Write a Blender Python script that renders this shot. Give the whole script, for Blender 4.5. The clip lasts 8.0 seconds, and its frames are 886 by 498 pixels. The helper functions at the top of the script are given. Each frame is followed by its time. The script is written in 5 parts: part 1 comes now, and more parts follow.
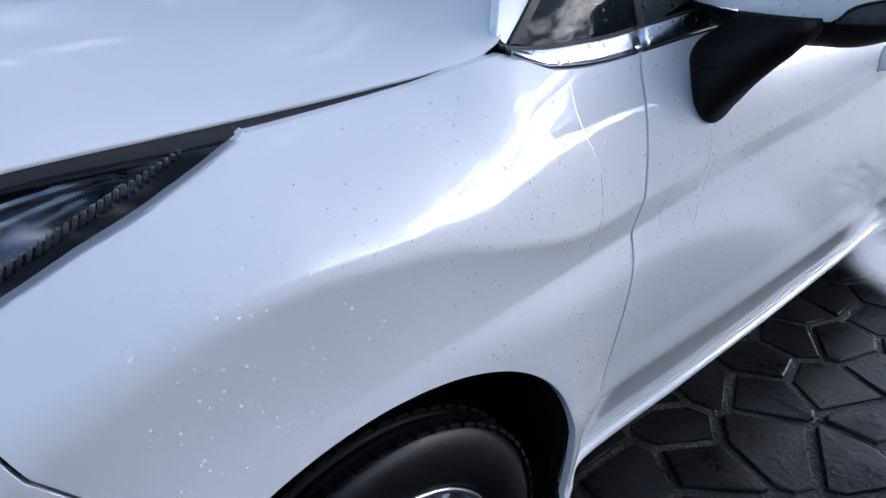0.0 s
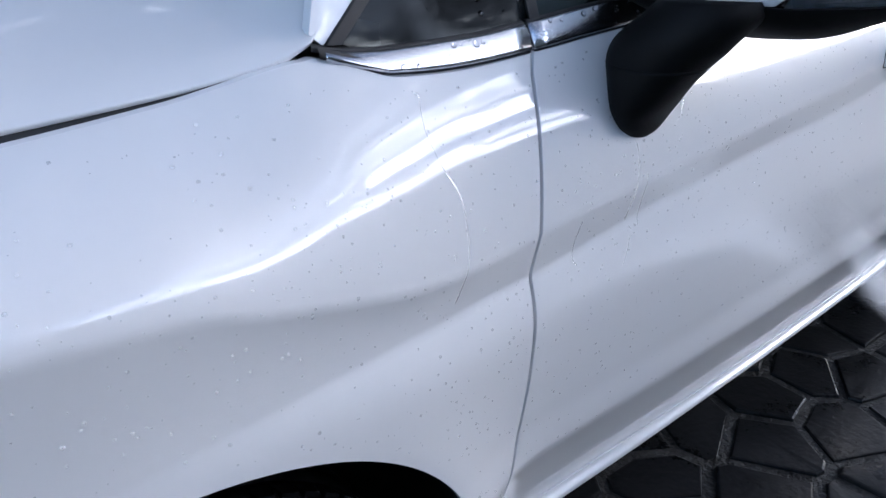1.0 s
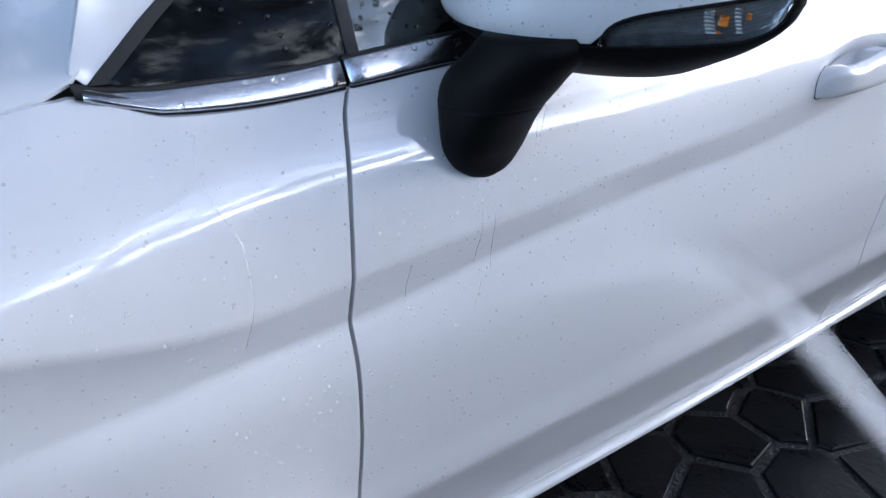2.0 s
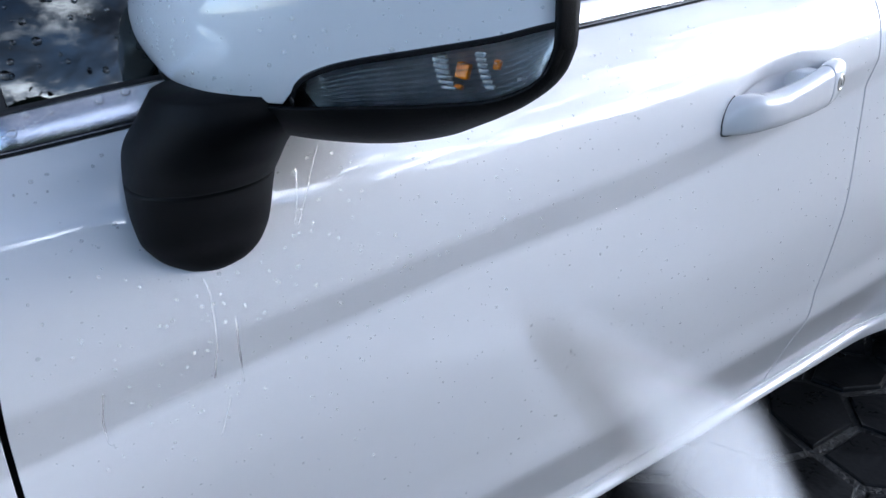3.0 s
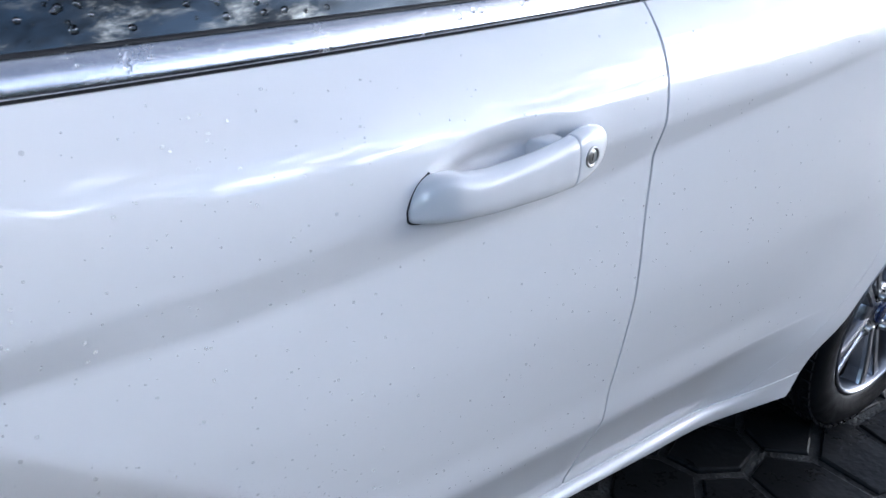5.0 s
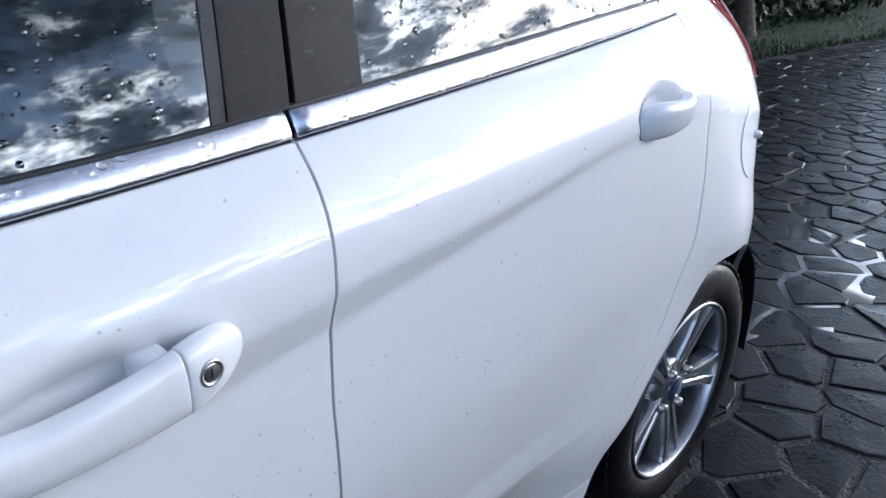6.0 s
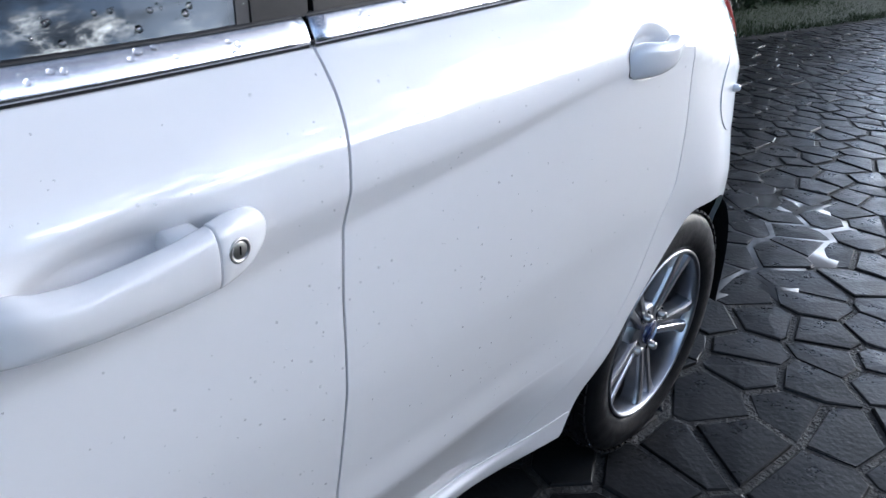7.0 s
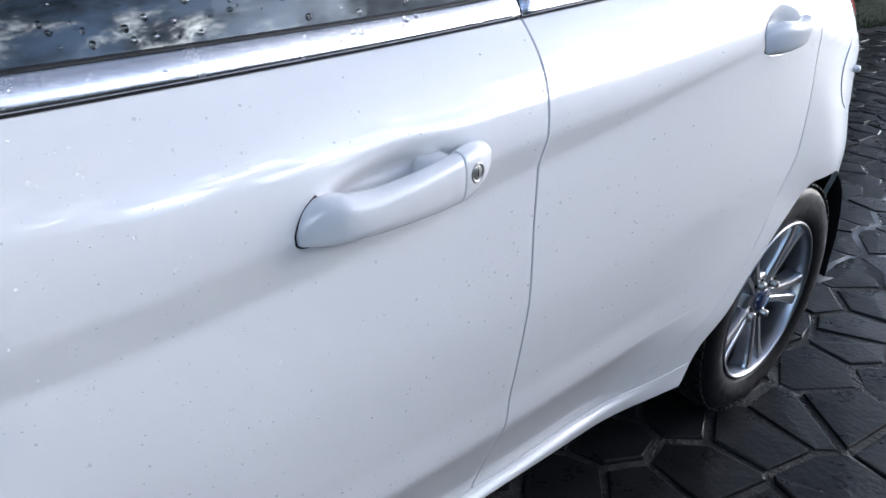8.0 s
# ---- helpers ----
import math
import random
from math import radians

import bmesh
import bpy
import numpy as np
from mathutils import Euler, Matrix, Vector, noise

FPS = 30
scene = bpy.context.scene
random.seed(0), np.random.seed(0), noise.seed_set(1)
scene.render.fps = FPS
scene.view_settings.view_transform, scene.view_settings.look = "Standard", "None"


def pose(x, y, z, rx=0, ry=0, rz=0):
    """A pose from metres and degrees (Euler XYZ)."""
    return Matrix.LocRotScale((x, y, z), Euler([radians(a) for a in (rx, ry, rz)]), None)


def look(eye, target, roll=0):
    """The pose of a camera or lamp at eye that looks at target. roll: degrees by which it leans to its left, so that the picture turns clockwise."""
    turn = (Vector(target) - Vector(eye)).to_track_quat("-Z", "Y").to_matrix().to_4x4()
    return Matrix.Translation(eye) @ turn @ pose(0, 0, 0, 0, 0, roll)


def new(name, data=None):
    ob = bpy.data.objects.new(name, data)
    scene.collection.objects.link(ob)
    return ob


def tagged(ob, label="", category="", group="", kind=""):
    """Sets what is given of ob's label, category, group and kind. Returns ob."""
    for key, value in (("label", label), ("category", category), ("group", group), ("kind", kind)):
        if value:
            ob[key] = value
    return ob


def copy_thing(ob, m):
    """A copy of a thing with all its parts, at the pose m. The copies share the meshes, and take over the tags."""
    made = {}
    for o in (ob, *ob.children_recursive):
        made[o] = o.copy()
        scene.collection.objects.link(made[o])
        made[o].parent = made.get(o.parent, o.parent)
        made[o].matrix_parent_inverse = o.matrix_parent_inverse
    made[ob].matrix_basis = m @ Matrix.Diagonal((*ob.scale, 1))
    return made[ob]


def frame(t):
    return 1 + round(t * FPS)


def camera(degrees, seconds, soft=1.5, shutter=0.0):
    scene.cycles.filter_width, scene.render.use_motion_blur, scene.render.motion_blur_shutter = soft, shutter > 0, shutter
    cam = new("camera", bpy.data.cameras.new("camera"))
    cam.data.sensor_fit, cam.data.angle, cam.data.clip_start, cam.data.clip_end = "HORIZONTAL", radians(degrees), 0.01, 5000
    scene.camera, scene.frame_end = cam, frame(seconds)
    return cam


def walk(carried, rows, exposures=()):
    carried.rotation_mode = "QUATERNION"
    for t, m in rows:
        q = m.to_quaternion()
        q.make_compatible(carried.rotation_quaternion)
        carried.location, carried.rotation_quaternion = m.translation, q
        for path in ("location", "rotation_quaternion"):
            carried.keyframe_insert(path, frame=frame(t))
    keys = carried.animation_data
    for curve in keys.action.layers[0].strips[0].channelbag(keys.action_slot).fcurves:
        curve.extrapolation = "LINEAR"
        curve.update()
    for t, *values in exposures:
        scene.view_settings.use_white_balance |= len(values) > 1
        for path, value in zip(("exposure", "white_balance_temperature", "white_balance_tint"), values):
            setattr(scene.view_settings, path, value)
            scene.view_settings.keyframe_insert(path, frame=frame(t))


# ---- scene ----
from mathutils import geometry
cam = camera(63.1, 8.0)
PATH = [
    (0, (-0.385, -0.415, 1.141), (0.876, 0.847, 0.238), 1.6),
    (0.5, (-0.207, -0.403, 1.114), (1.065, 0.881, 0.257), 0.3),
    (1, (-0.094, -0.435, 1.103), (1.062, 0.933, 0.212), -0.8),
    (1.2, (-0.07, -0.447, 1.09), (1.096, 0.928, 0.223), -1.6),
    (2.3, (0.232, -0.572, 1.121), (1.231, 0.936, 0.267), -1.2),
    (2.5, (0.297, -0.549, 1.118), (1.29, 0.971, 0.279), -1.2),
    (3, (0.471, -0.511, 1.108), (1.467, 0.988, 0.235), -2.5),
    (3.5, (0.571, -0.521, 1.098), (1.578, 0.953, 0.196), -2.8),
    (4, (0.666, -0.519, 1.114), (1.685, 0.911, 0.157), 2.4),
    (4.2, (0.701, -0.537, 1.121), (1.7, 0.911, 0.169), 2.4),
    (5.3, (0.998, -0.497, 1.113), (2.044, 0.957, 0.222), 0.9),
    (5.5, (1.062, -0.486, 1.128), (2.164, 0.907, 0.208), 2.4),
    (6, (1.216, -0.466, 1.183), (2.546, 0.785, 0.368), 1.1),
    (6.1, (1.225, -0.465, 1.191), (2.589, 0.766, 0.401), 0.9),
    (6.5, (1.164, -0.465, 1.139), (2.493, 0.803, 0.349), 2.2),
    (7, (1.143, -0.49, 1.135), (2.509, 0.685, 0.266), 3.3),
    (7.5, (1.045, -0.52, 1.143), (2.402, 0.652, 0.259), 2.7),
    (8, (0.921, -0.526, 1.132), (2.141, 0.79, 0.25), 2.0),
]
walk(cam, [(t, look(eye, target, roll)) for t, eye, target, roll in PATH],
     exposures=[(0, 0.26, 5450, 14), (1, 0.26, 5550, 14.5), (2.5, 0.42, 5500, 12.5), (4, 0.45, 5500, 12), (6, 0.47, 5600, 12), (8, 0.49, 5750, 12)])

# ---- world, sun, exposure ----
world = bpy.data.worlds.new("world")
scene.world = world
world.use_nodes = True
wt = world.node_tree
wt.nodes.clear()


def wnode(kind, **sets):
    n = wt.nodes.new(kind)
    for key, value in sets.items():
        n.inputs[key].default_value = value
    return n


SUN_FROM = Vector((0.80, -0.50, 0.38)).normalized()
sky = wt.nodes.new("ShaderNodeTexSky")
sky.sky_type, sky.sun_disc = "NISHITA", False
sky.sun_elevation = math.asin(SUN_FROM.z)
sky.sun_rotation = math.atan2(SUN_FROM.x, SUN_FROM.y)
coord = wt.nodes.new("ShaderNodeTexCoord")
stretch = wnode("ShaderNodeMapping", Scale=(1.0, 1.0, 1.7))
wt.links.new(coord.outputs["Generated"], stretch.inputs["Vector"])
cover = wnode("ShaderNodeTexNoise", Scale=5.6, Detail=12.0, Roughness=0.62, Distortion=0.5)
wt.links.new(stretch.outputs[0], cover.inputs["Vector"])
mask = wt.nodes.new("ShaderNodeValToRGB")
mask.color_ramp.elements[0].position, mask.color_ramp.elements[1].position = 0.40, 0.55
updot = wt.nodes.new("ShaderNodeSeparateXYZ")
wt.links.new(coord.outputs["Generated"], updot.inputs[0])
bank = wt.nodes.new("ShaderNodeMapRange")
for k, v in zip((1, 2, 3, 4), (0.10, 0.55, 0.035, 0.0)):
    bank.inputs[k].default_value = v
wt.links.new(updot.outputs["Z"], bank.inputs[0])
thick = wt.nodes.new("ShaderNodeMath")
wt.links.new(cover.outputs[0], thick.inputs[0])
wt.links.new(bank.outputs[0], thick.inputs[1])
# fewer clouds over the quarter that the bonnet points to
open_sky = wt.nodes.new("ShaderNodeMapRange")
for k, v in zip((1, 2, 3, 4), (-0.75, -0.05, -0.11, 0.0)):
    open_sky.inputs[k].default_value = v
wt.links.new(updot.outputs["X"], open_sky.inputs[0])
spread = wt.nodes.new("ShaderNodeMath")
wt.links.new(thick.outputs[0], spread.inputs[0])
wt.links.new(open_sky.outputs[0], spread.inputs[1])
wt.links.new(spread.outputs[0], mask.inputs[0])
body_noise = wnode("ShaderNodeTexNoise", Scale=10.5, Detail=12.0, Roughness=0.68, Distortion=0.2)
wt.links.new(stretch.outputs[0], body_noise.inputs["Vector"])
tone = wt.nodes.new("ShaderNodeValToRGB")
for pos, col in ((0.36, (0.12, 0.15, 0.20, 1)), (0.47, (0.26, 0.30, 0.38, 1)), (0.53, (0.50, 0.54, 0.63, 1)), (0.58, (2.7, 2.65, 2.6, 1)), (0.68, (8.2, 8.05, 7.8, 1))):
    e = tone.color_ramp.elements.new(pos)
    e.color = col
tone.color_ramp.elements.remove(tone.color_ramp.elements[0])
tone.color_ramp.elements.remove(tone.color_ramp.elements[-1])
dense = wt.nodes.new("ShaderNodeMath")
wt.links.new(body_noise.outputs[0], dense.inputs[0])
wt.links.new(bank.outputs[0], dense.inputs[1])
wt.links.new(dense.outputs[0], tone.inputs[0])
dim = wnode("ShaderNodeVectorMath", )
dim.operation = "SCALE"
dim.inputs["Scale"].default_value = 0.27
wt.links.new(sky.outputs[0], dim.inputs[0])
mixed = wt.nodes.new("ShaderNodeMix")
mixed.data_type = "RGBA"
wt.links.new(mask.outputs[0], mixed.inputs[0])
wt.links.new(dim.outputs[0], mixed.inputs[6])
wt.links.new(tone.outputs[0], mixed.inputs[7])
# thin bright cloud towards the horizon and round the veiled sun
horizon = wt.nodes.new("ShaderNodeMapRange")
for k, v in zip((1, 2, 3, 4), (0.28, 0.66, 1.75, 0.22)):
    horizon.inputs[k].default_value = v
wt.links.new(updot.outputs["Z"], horizon.inputs[0])
sundot = wt.nodes.new("ShaderNodeVectorMath")
sundot.operation = "DOT_PRODUCT"
sundot.inputs[1].default_value = SUN_FROM
wt.links.new(coord.outputs["Generated"], sundot.inputs[0])
glow = wt.nodes.new("ShaderNodeMapRange")
for k, v in zip((1, 2, 3, 4), (-0.5, 1.0, 0.68, 1.30)):
    glow.inputs[k].default_value = v
wt.links.new(sundot.outputs["Value"], glow.inputs[0])
gain = wt.nodes.new("ShaderNodeMath")
gain.operation = "MULTIPLY"
wt.links.new(horizon.outputs[0], gain.inputs[0])
wt.links.new(glow.outputs[0], gain.inputs[1])
lit = wt.nodes.new("ShaderNodeVectorMath")
lit.operation = "SCALE"
wt.links.new(mixed.outputs[2], lit.inputs[0])
wt.links.new(gain.outputs[0], lit.inputs["Scale"])
back = wnode("ShaderNodeBackground", Strength=1.65)
wt.links.new(lit.outputs[0], back.inputs["Color"])
wout = wt.nodes.new("ShaderNodeOutputWorld")
wt.links.new(back.outputs[0], wout.inputs[0])

sun = new("sun", bpy.data.lights.new("sun", "SUN"))
sun.data.energy, sun.data.angle, sun.data.color = 0.45, radians(60), (1.0, 0.95, 0.88)
sun.matrix_world = look(SUN_FROM * 30, (0, 0, 0))


# ---- materials ----
def material(name, base, rough=0.5, metal=0.0, coat=0.0, coat_rough=0.03, vary=0.0, scale=20.0, bump=0.0, bump_scale=200.0, ior=1.5,
             rough_vary=0.0, island=False, coat_bump=0.0):
    m = bpy.data.materials.new(name)
    m.use_nodes = True
    nt = m.node_tree
    p = nt.nodes["Principled BSDF"]
    p.inputs["Base Color"].default_value = (*base, 1)
    p.inputs["Roughness"].default_value, p.inputs["Metallic"].default_value, p.inputs["IOR"].default_value = rough, metal, ior
    p.inputs["Coat Weight"].default_value, p.inputs["Coat Roughness"].default_value = coat, coat_rough
    tc = nt.nodes.new("ShaderNodeTexCoord")
    if vary or rough_vary:
        big = nt.nodes.new("ShaderNodeTexNoise")
        big.inputs["Scale"].default_value, big.inputs["Detail"].default_value = scale, 6.0
        nt.links.new(tc.outputs["Object"], big.inputs["Vector"])
        fine = nt.nodes.new("ShaderNodeTexNoise")
        fine.inputs["Scale"].default_value, fine.inputs["Detail"].default_value = scale * 14, 3.0
        nt.links.new(tc.outputs["Object"], fine.inputs["Vector"])
        both = nt.nodes.new("ShaderNodeMath")
        both.operation = "MULTIPLY_ADD"
        nt.links.new(fine.outputs[0], both.inputs[0])
        both.inputs[1].default_value = 0.4
        nt.links.new(big.outputs[0], both.inputs[2])
        if vary:
            ramp = nt.nodes.new("ShaderNodeMapRange")
            ramp.inputs[1].default_value, ramp.inputs[2].default_value = 0.4, 1.0
            ramp.inputs[3].default_value, ramp.inputs[4].default_value = 1 - vary, 1 + vary
            nt.links.new(both.outputs[0], ramp.inputs[0])
            mul = nt.nodes.new("ShaderNodeVectorMath")
            mul.operation = "SCALE"
            mul.inputs[0].default_value = base
            last = ramp.outputs[0]
            if island:
                info = nt.nodes.new("ShaderNodeObjectInfo")
                geo = nt.nodes.new("ShaderNodeNewGeometry")
                add = nt.nodes.new("ShaderNodeMath")
                add.operation = "ADD"
                nt.links.new(info.outputs["Random"], add.inputs[0])
                nt.links.new(geo.outputs["Random Per Island"], add.inputs[1])
                span = nt.nodes.new("ShaderNodeMapRange")
                span.inputs[1].default_value, span.inputs[2].default_value = 0.0, 2.0
                span.inputs[3].default_value, span.inputs[4].default_value = 0.45, 1.8
                nt.links.new(add.outputs[0], span.inputs[0])
                prod = nt.nodes.new("ShaderNodeMath")
                prod.operation = "MULTIPLY"
                nt.links.new(span.outputs[0], prod.inputs[0])
                nt.links.new(ramp.outputs[0], prod.inputs[1])
                last = prod.outputs[0]
            nt.links.new(last, mul.inputs["Scale"])
            nt.links.new(mul.outputs[0], p.inputs["Base Color"])
        if rough_vary:
            rr = nt.nodes.new("ShaderNodeMapRange")
            rr.inputs[1].default_value, rr.inputs[2].default_value = 0.4, 1.0
            rr.inputs[3].default_value, rr.inputs[4].default_value = max(0.02, rough - rough_vary), min(1.0, rough + rough_vary)
            nt.links.new(both.outputs[0], rr.inputs[0])
            nt.links.new(rr.outputs[0], p.inputs["Roughness"])
    if bump:
        bn = nt.nodes.new("ShaderNodeTexNoise")
        bn.inputs["Scale"].default_value, bn.inputs["Detail"].default_value = bump_scale, 5.0
        nt.links.new(tc.outputs["Object"], bn.inputs["Vector"])
        bm_node = nt.nodes.new("ShaderNodeBump")
        bm_node.inputs["Strength"].default_value, bm_node.inputs["Distance"].default_value = 1.0, bump
        nt.links.new(bn.outputs[0], bm_node.inputs["Height"])
        nt.links.new(bm_node.outputs[0], p.inputs["Normal"])
    return m


PAINT = material("white_paint", (0.775, 0.78, 0.795), 0.35, coat=1.0, coat_rough=0.02, vary=0.012, scale=6.0, ior=1.45)
PAINT.node_tree.nodes["Principled BSDF"].inputs["Coat IOR"].default_value = 1.58
CHROME = material("chrome", (0.64, 0.65, 0.69), 0.25, metal=1.0, rough_vary=0.04, scale=30.0)
ALLOY = material("alloy", (0.44, 0.45, 0.48), 0.34, metal=1.0, rough_vary=0.06, scale=25.0, vary=0.05)
STEEL = material("brushed_steel", (0.50, 0.49, 0.47), 0.32, metal=1.0, vary=0.15, scale=60.0)
BLACK = material("black_plastic", (0.004, 0.004, 0.0045), 0.55, vary=0.2, scale=40.0, bump=0.0003, bump_scale=900.0, ior=1.30)
GLOSSBLACK = material("gloss_black", (0.012, 0.012, 0.013), 0.12, vary=0.1, scale=10.0)
RUBBER = material("rubber", (0.010, 0.010, 0.011), 0.55, vary=0.25, scale=50.0, rough_vary=0.12)
TYRE = material("tyre_rubber", (0.006, 0.006, 0.007), 0.40, vary=0.25, scale=40.0, rough_vary=0.14, bump=0.0004, bump_scale=300.0)
LINER = material("arch_liner", (0.010, 0.010, 0.011), 0.7, vary=0.3, scale=30.0, bump=0.002, bump_scale=60.0)
INNER = material("inner_shell", (0.010, 0.010, 0.011), 0.7, vary=0.2, scale=10.0)
PILLAR = material("pillar_film", (0.026, 0.024, 0.022), 0.40, vary=0.12, scale=60.0, bump=0.00015, bump_scale=1500.0)
CABIN = material("cabin_trim", (0.040, 0.044, 0.044), 0.8, vary=0.3, scale=8.0)
STONE = material("basalt", (0.009, 0.0094, 0.0102), 0.36, vary=0.4, scale=7.0, bump=0.0018, bump_scale=60.0, rough_vary=0.20, ior=1.22, island=True)
BED = material("joint_grit", (0.036, 0.036, 0.035), 0.62, vary=0.8, scale=14.0, bump=0.010, bump_scale=90.0, rough_vary=0.32, ior=1.33)
GRASS = material("grass", (0.016, 0.031, 0.008), 0.7, vary=0.4, scale=5.0, bump=0.03, bump_scale=60.0)
LEAF = material("leaf", (0.013, 0.023, 0.009), 0.5, vary=0.3, scale=3.0, island=True)
for shy in (BLACK, BED, GRASS, LEAF, TYRE, LINER):
    shy.node_tree.nodes["Principled BSDF"].inputs["Specular IOR Level"].default_value = 0.28
PILLAR.node_tree.nodes["Principled BSDF"].inputs["Specular IOR Level"].default_value = 0.14
STONE.node_tree.nodes["Principled BSDF"].inputs["Specular IOR Level"].default_value = 0.46
BARK = material("bark", (0.06, 0.045, 0.032), 0.9, vary=0.4, scale=9.0, bump=0.02, bump_scale=30.0)
RED = material("red_lens", (0.70, 0.10, 0.09), 0.12, coat=1.0, vary=0.15, scale=40.0)
PALE_RED = material("pale_red_lens", (0.85, 0.50, 0.47), 0.12, coat=1.0, vary=0.1, scale=40.0)
TICK = material("lamp_rib", (0.07, 0.07, 0.075), 0.4, vary=0.2, scale=60.0)
# SHINE: white colour in place of a chrome reflector's gleam
SHINE = material("white_reflector", (0.80, 0.80, 0.78), 0.18, coat=1.0, vary=0.1, scale=60.0)
AMBER = material("amber_bulb", (0.95, 0.27, 0.002), 0.3)


def thin_glass(name, tint, ior):
    m = bpy.data.materials.new(name)
    m.use_nodes = True
    nt = m.node_tree
    nt.nodes.remove(nt.nodes["Principled BSDF"])
    see = nt.nodes.new("ShaderNodeBsdfTransparent")
    see.inputs[0].default_value = (*tint, 1)
    gloss = nt.nodes.new("ShaderNodeBsdfGlossy")
    gloss.inputs["Roughness"].default_value = 0.005
    gloss.inputs[0].default_value = (0.95, 1.0, 0.99, 1)
    fres = nt.nodes.new("ShaderNodeFresnel")
    fres.inputs[0].default_value = ior
    mix = nt.nodes.new("ShaderNodeMixShader")
    nt.links.new(fres.outputs[0], mix.inputs[0])
    nt.links.new(see.outputs[0], mix.inputs[1])
    nt.links.new(gloss.outputs[0], mix.inputs[2])
    nt.links.new(mix.outputs[0], nt.nodes["Material Output"].inputs[0])
    return m


GLASS = thin_glass("tinted_glass", (0.12, 0.155, 0.145), 1.62)
QUARTER = thin_glass("dark_quarter_glass", (0.06, 0.06, 0.06), 1.22)
REFLECTOR = material("reflector", (0.86, 0.88, 0.93), 0.10, metal=1.0, rough_vary=0.06, scale=30.0)
WATER = bpy.data.materials.new("water")
WATER.use_nodes = True
wp = WATER.node_tree.nodes["Principled BSDF"]
wp.inputs["Base Color"].default_value = (0.97, 0.98, 0.99, 1)
wp.inputs["Transmission Weight"].default_value, wp.inputs["IOR"].default_value, wp.inputs["Roughness"].default_value = 1.0, 1.33, 0.0
# beads on paint: mostly clear, some white mixed in for the light drops gather
BEAD = bpy.data.materials.new("bead")
BEAD.use_nodes = True
bn = BEAD.node_tree
bp = bn.nodes["Principled BSDF"]
bp.inputs["Base Color"].default_value, bp.inputs["Roughness"].default_value, bp.inputs["IOR"].default_value = (0.97, 0.98, 0.99, 1), 0.06, 1.5
clear = bn.nodes.new("ShaderNodeBsdfTransparent")
bmix = bn.nodes.new("ShaderNodeMixShader")
bmix.inputs[0].default_value = 0.21
bn.links.new(clear.outputs[0], bmix.inputs[1])
bn.links.new(bp.outputs[0], bmix.inputs[2])
bn.links.new(bmix.outputs[0], bn.nodes["Material Output"].inputs[0])
BOWL = material("lamp_bowl", (0.60, 0.61, 0.64), 0.32, metal=0.7, vary=0.3, scale=90.0)
RIB = thin_glass("lens_rib", (0.86, 0.88, 0.90), 1.7)
LENS = thin_glass("clear_lens", (0.94, 0.95, 0.96), 1.25)


# ---- mesh helpers ----
def mesh_object(name, verts, faces, mat, parent=None, label="", normals=None, smooth=True):
    me = bpy.data.meshes.new(name)
    me.from_pydata([tuple(v) for v in verts], [], faces)
    me.update()
    if smooth:
        me.polygons.foreach_set("use_smooth", [True] * len(me.polygons))
    if normals is not None:
        me.normals_split_custom_set_from_vertices([tuple(n) for n in normals])
    me.materials.append(mat)
    ob = new(name, me)
    ob.parent = parent
    if label:
        tagged(ob, label)
    return ob


def part(name, bm, mat, parent, label="", smooth=True):
    me = bpy.data.meshes.new(name)
    bmesh.ops.recalc_face_normals(bm, faces=bm.faces)
    bm.to_mesh(me)
    bm.free()
    if smooth:
        me.polygons.foreach_set("use_smooth", [True] * len(me.polygons))
    me.materials.append(mat)
    ob = new(name, me)
    ob.parent = parent
    if label:
        tagged(ob, label)
    return ob


def thing(name, label, category, loc=(0, 0, 0), group="", kind=""):
    return tagged(new(name), label, category, group, kind)


def curve(*pts):
    """A smooth function through (t, value) points, straight beyond them."""
    ts, vs = [p[0] for p in pts], [p[1] for p in pts]
    n = len(ts)
    sl = [(vs[i + 1] - vs[i]) / (ts[i + 1] - ts[i]) for i in range(n - 1)]
    tan = [sl[0]] + [0.0 if sl[i - 1] * sl[i] <= 0 else 2 * sl[i - 1] * sl[i] / (sl[i - 1] + sl[i]) for i in range(1, n - 1)] + [sl[-1]]

    def f(t):
        if t <= ts[0]:
            return vs[0] + sl[0] * (t - ts[0])
        if t >= ts[-1]:
            return vs[-1] + sl[-1] * (t - ts[-1])
        i = 0
        while t > ts[i + 1]:
            i += 1
        h = ts[i + 1] - ts[i]
        u = (t - ts[i]) / h
        u2, u3 = u * u, u * u * u
        return (2 * u3 - 3 * u2 + 1) * vs[i] + (u3 - 2 * u2 + u) * h * tan[i] + (3 * u2 - 2 * u3) * vs[i + 1] + (u3 - u2) * h * tan[i + 1]
    return f


def step(a, b, x):
    u = min(1.0, max(0.0, (x - a) / (b - a)))
    return u * u * (3 - 2 * u)


def resample(pts, gap, closed=True):
    out = []
    n = len(pts)
    for i in range(n if closed else n - 1):
        a, b = Vector(pts[i]), Vector(pts[(i + 1) % n])
        k = max(1, round((b - a).length / gap))
        out += [a.lerp(b, j / k) for j in range(k)]
    if not closed:
        out.append(Vector(pts[-1]))
    return out


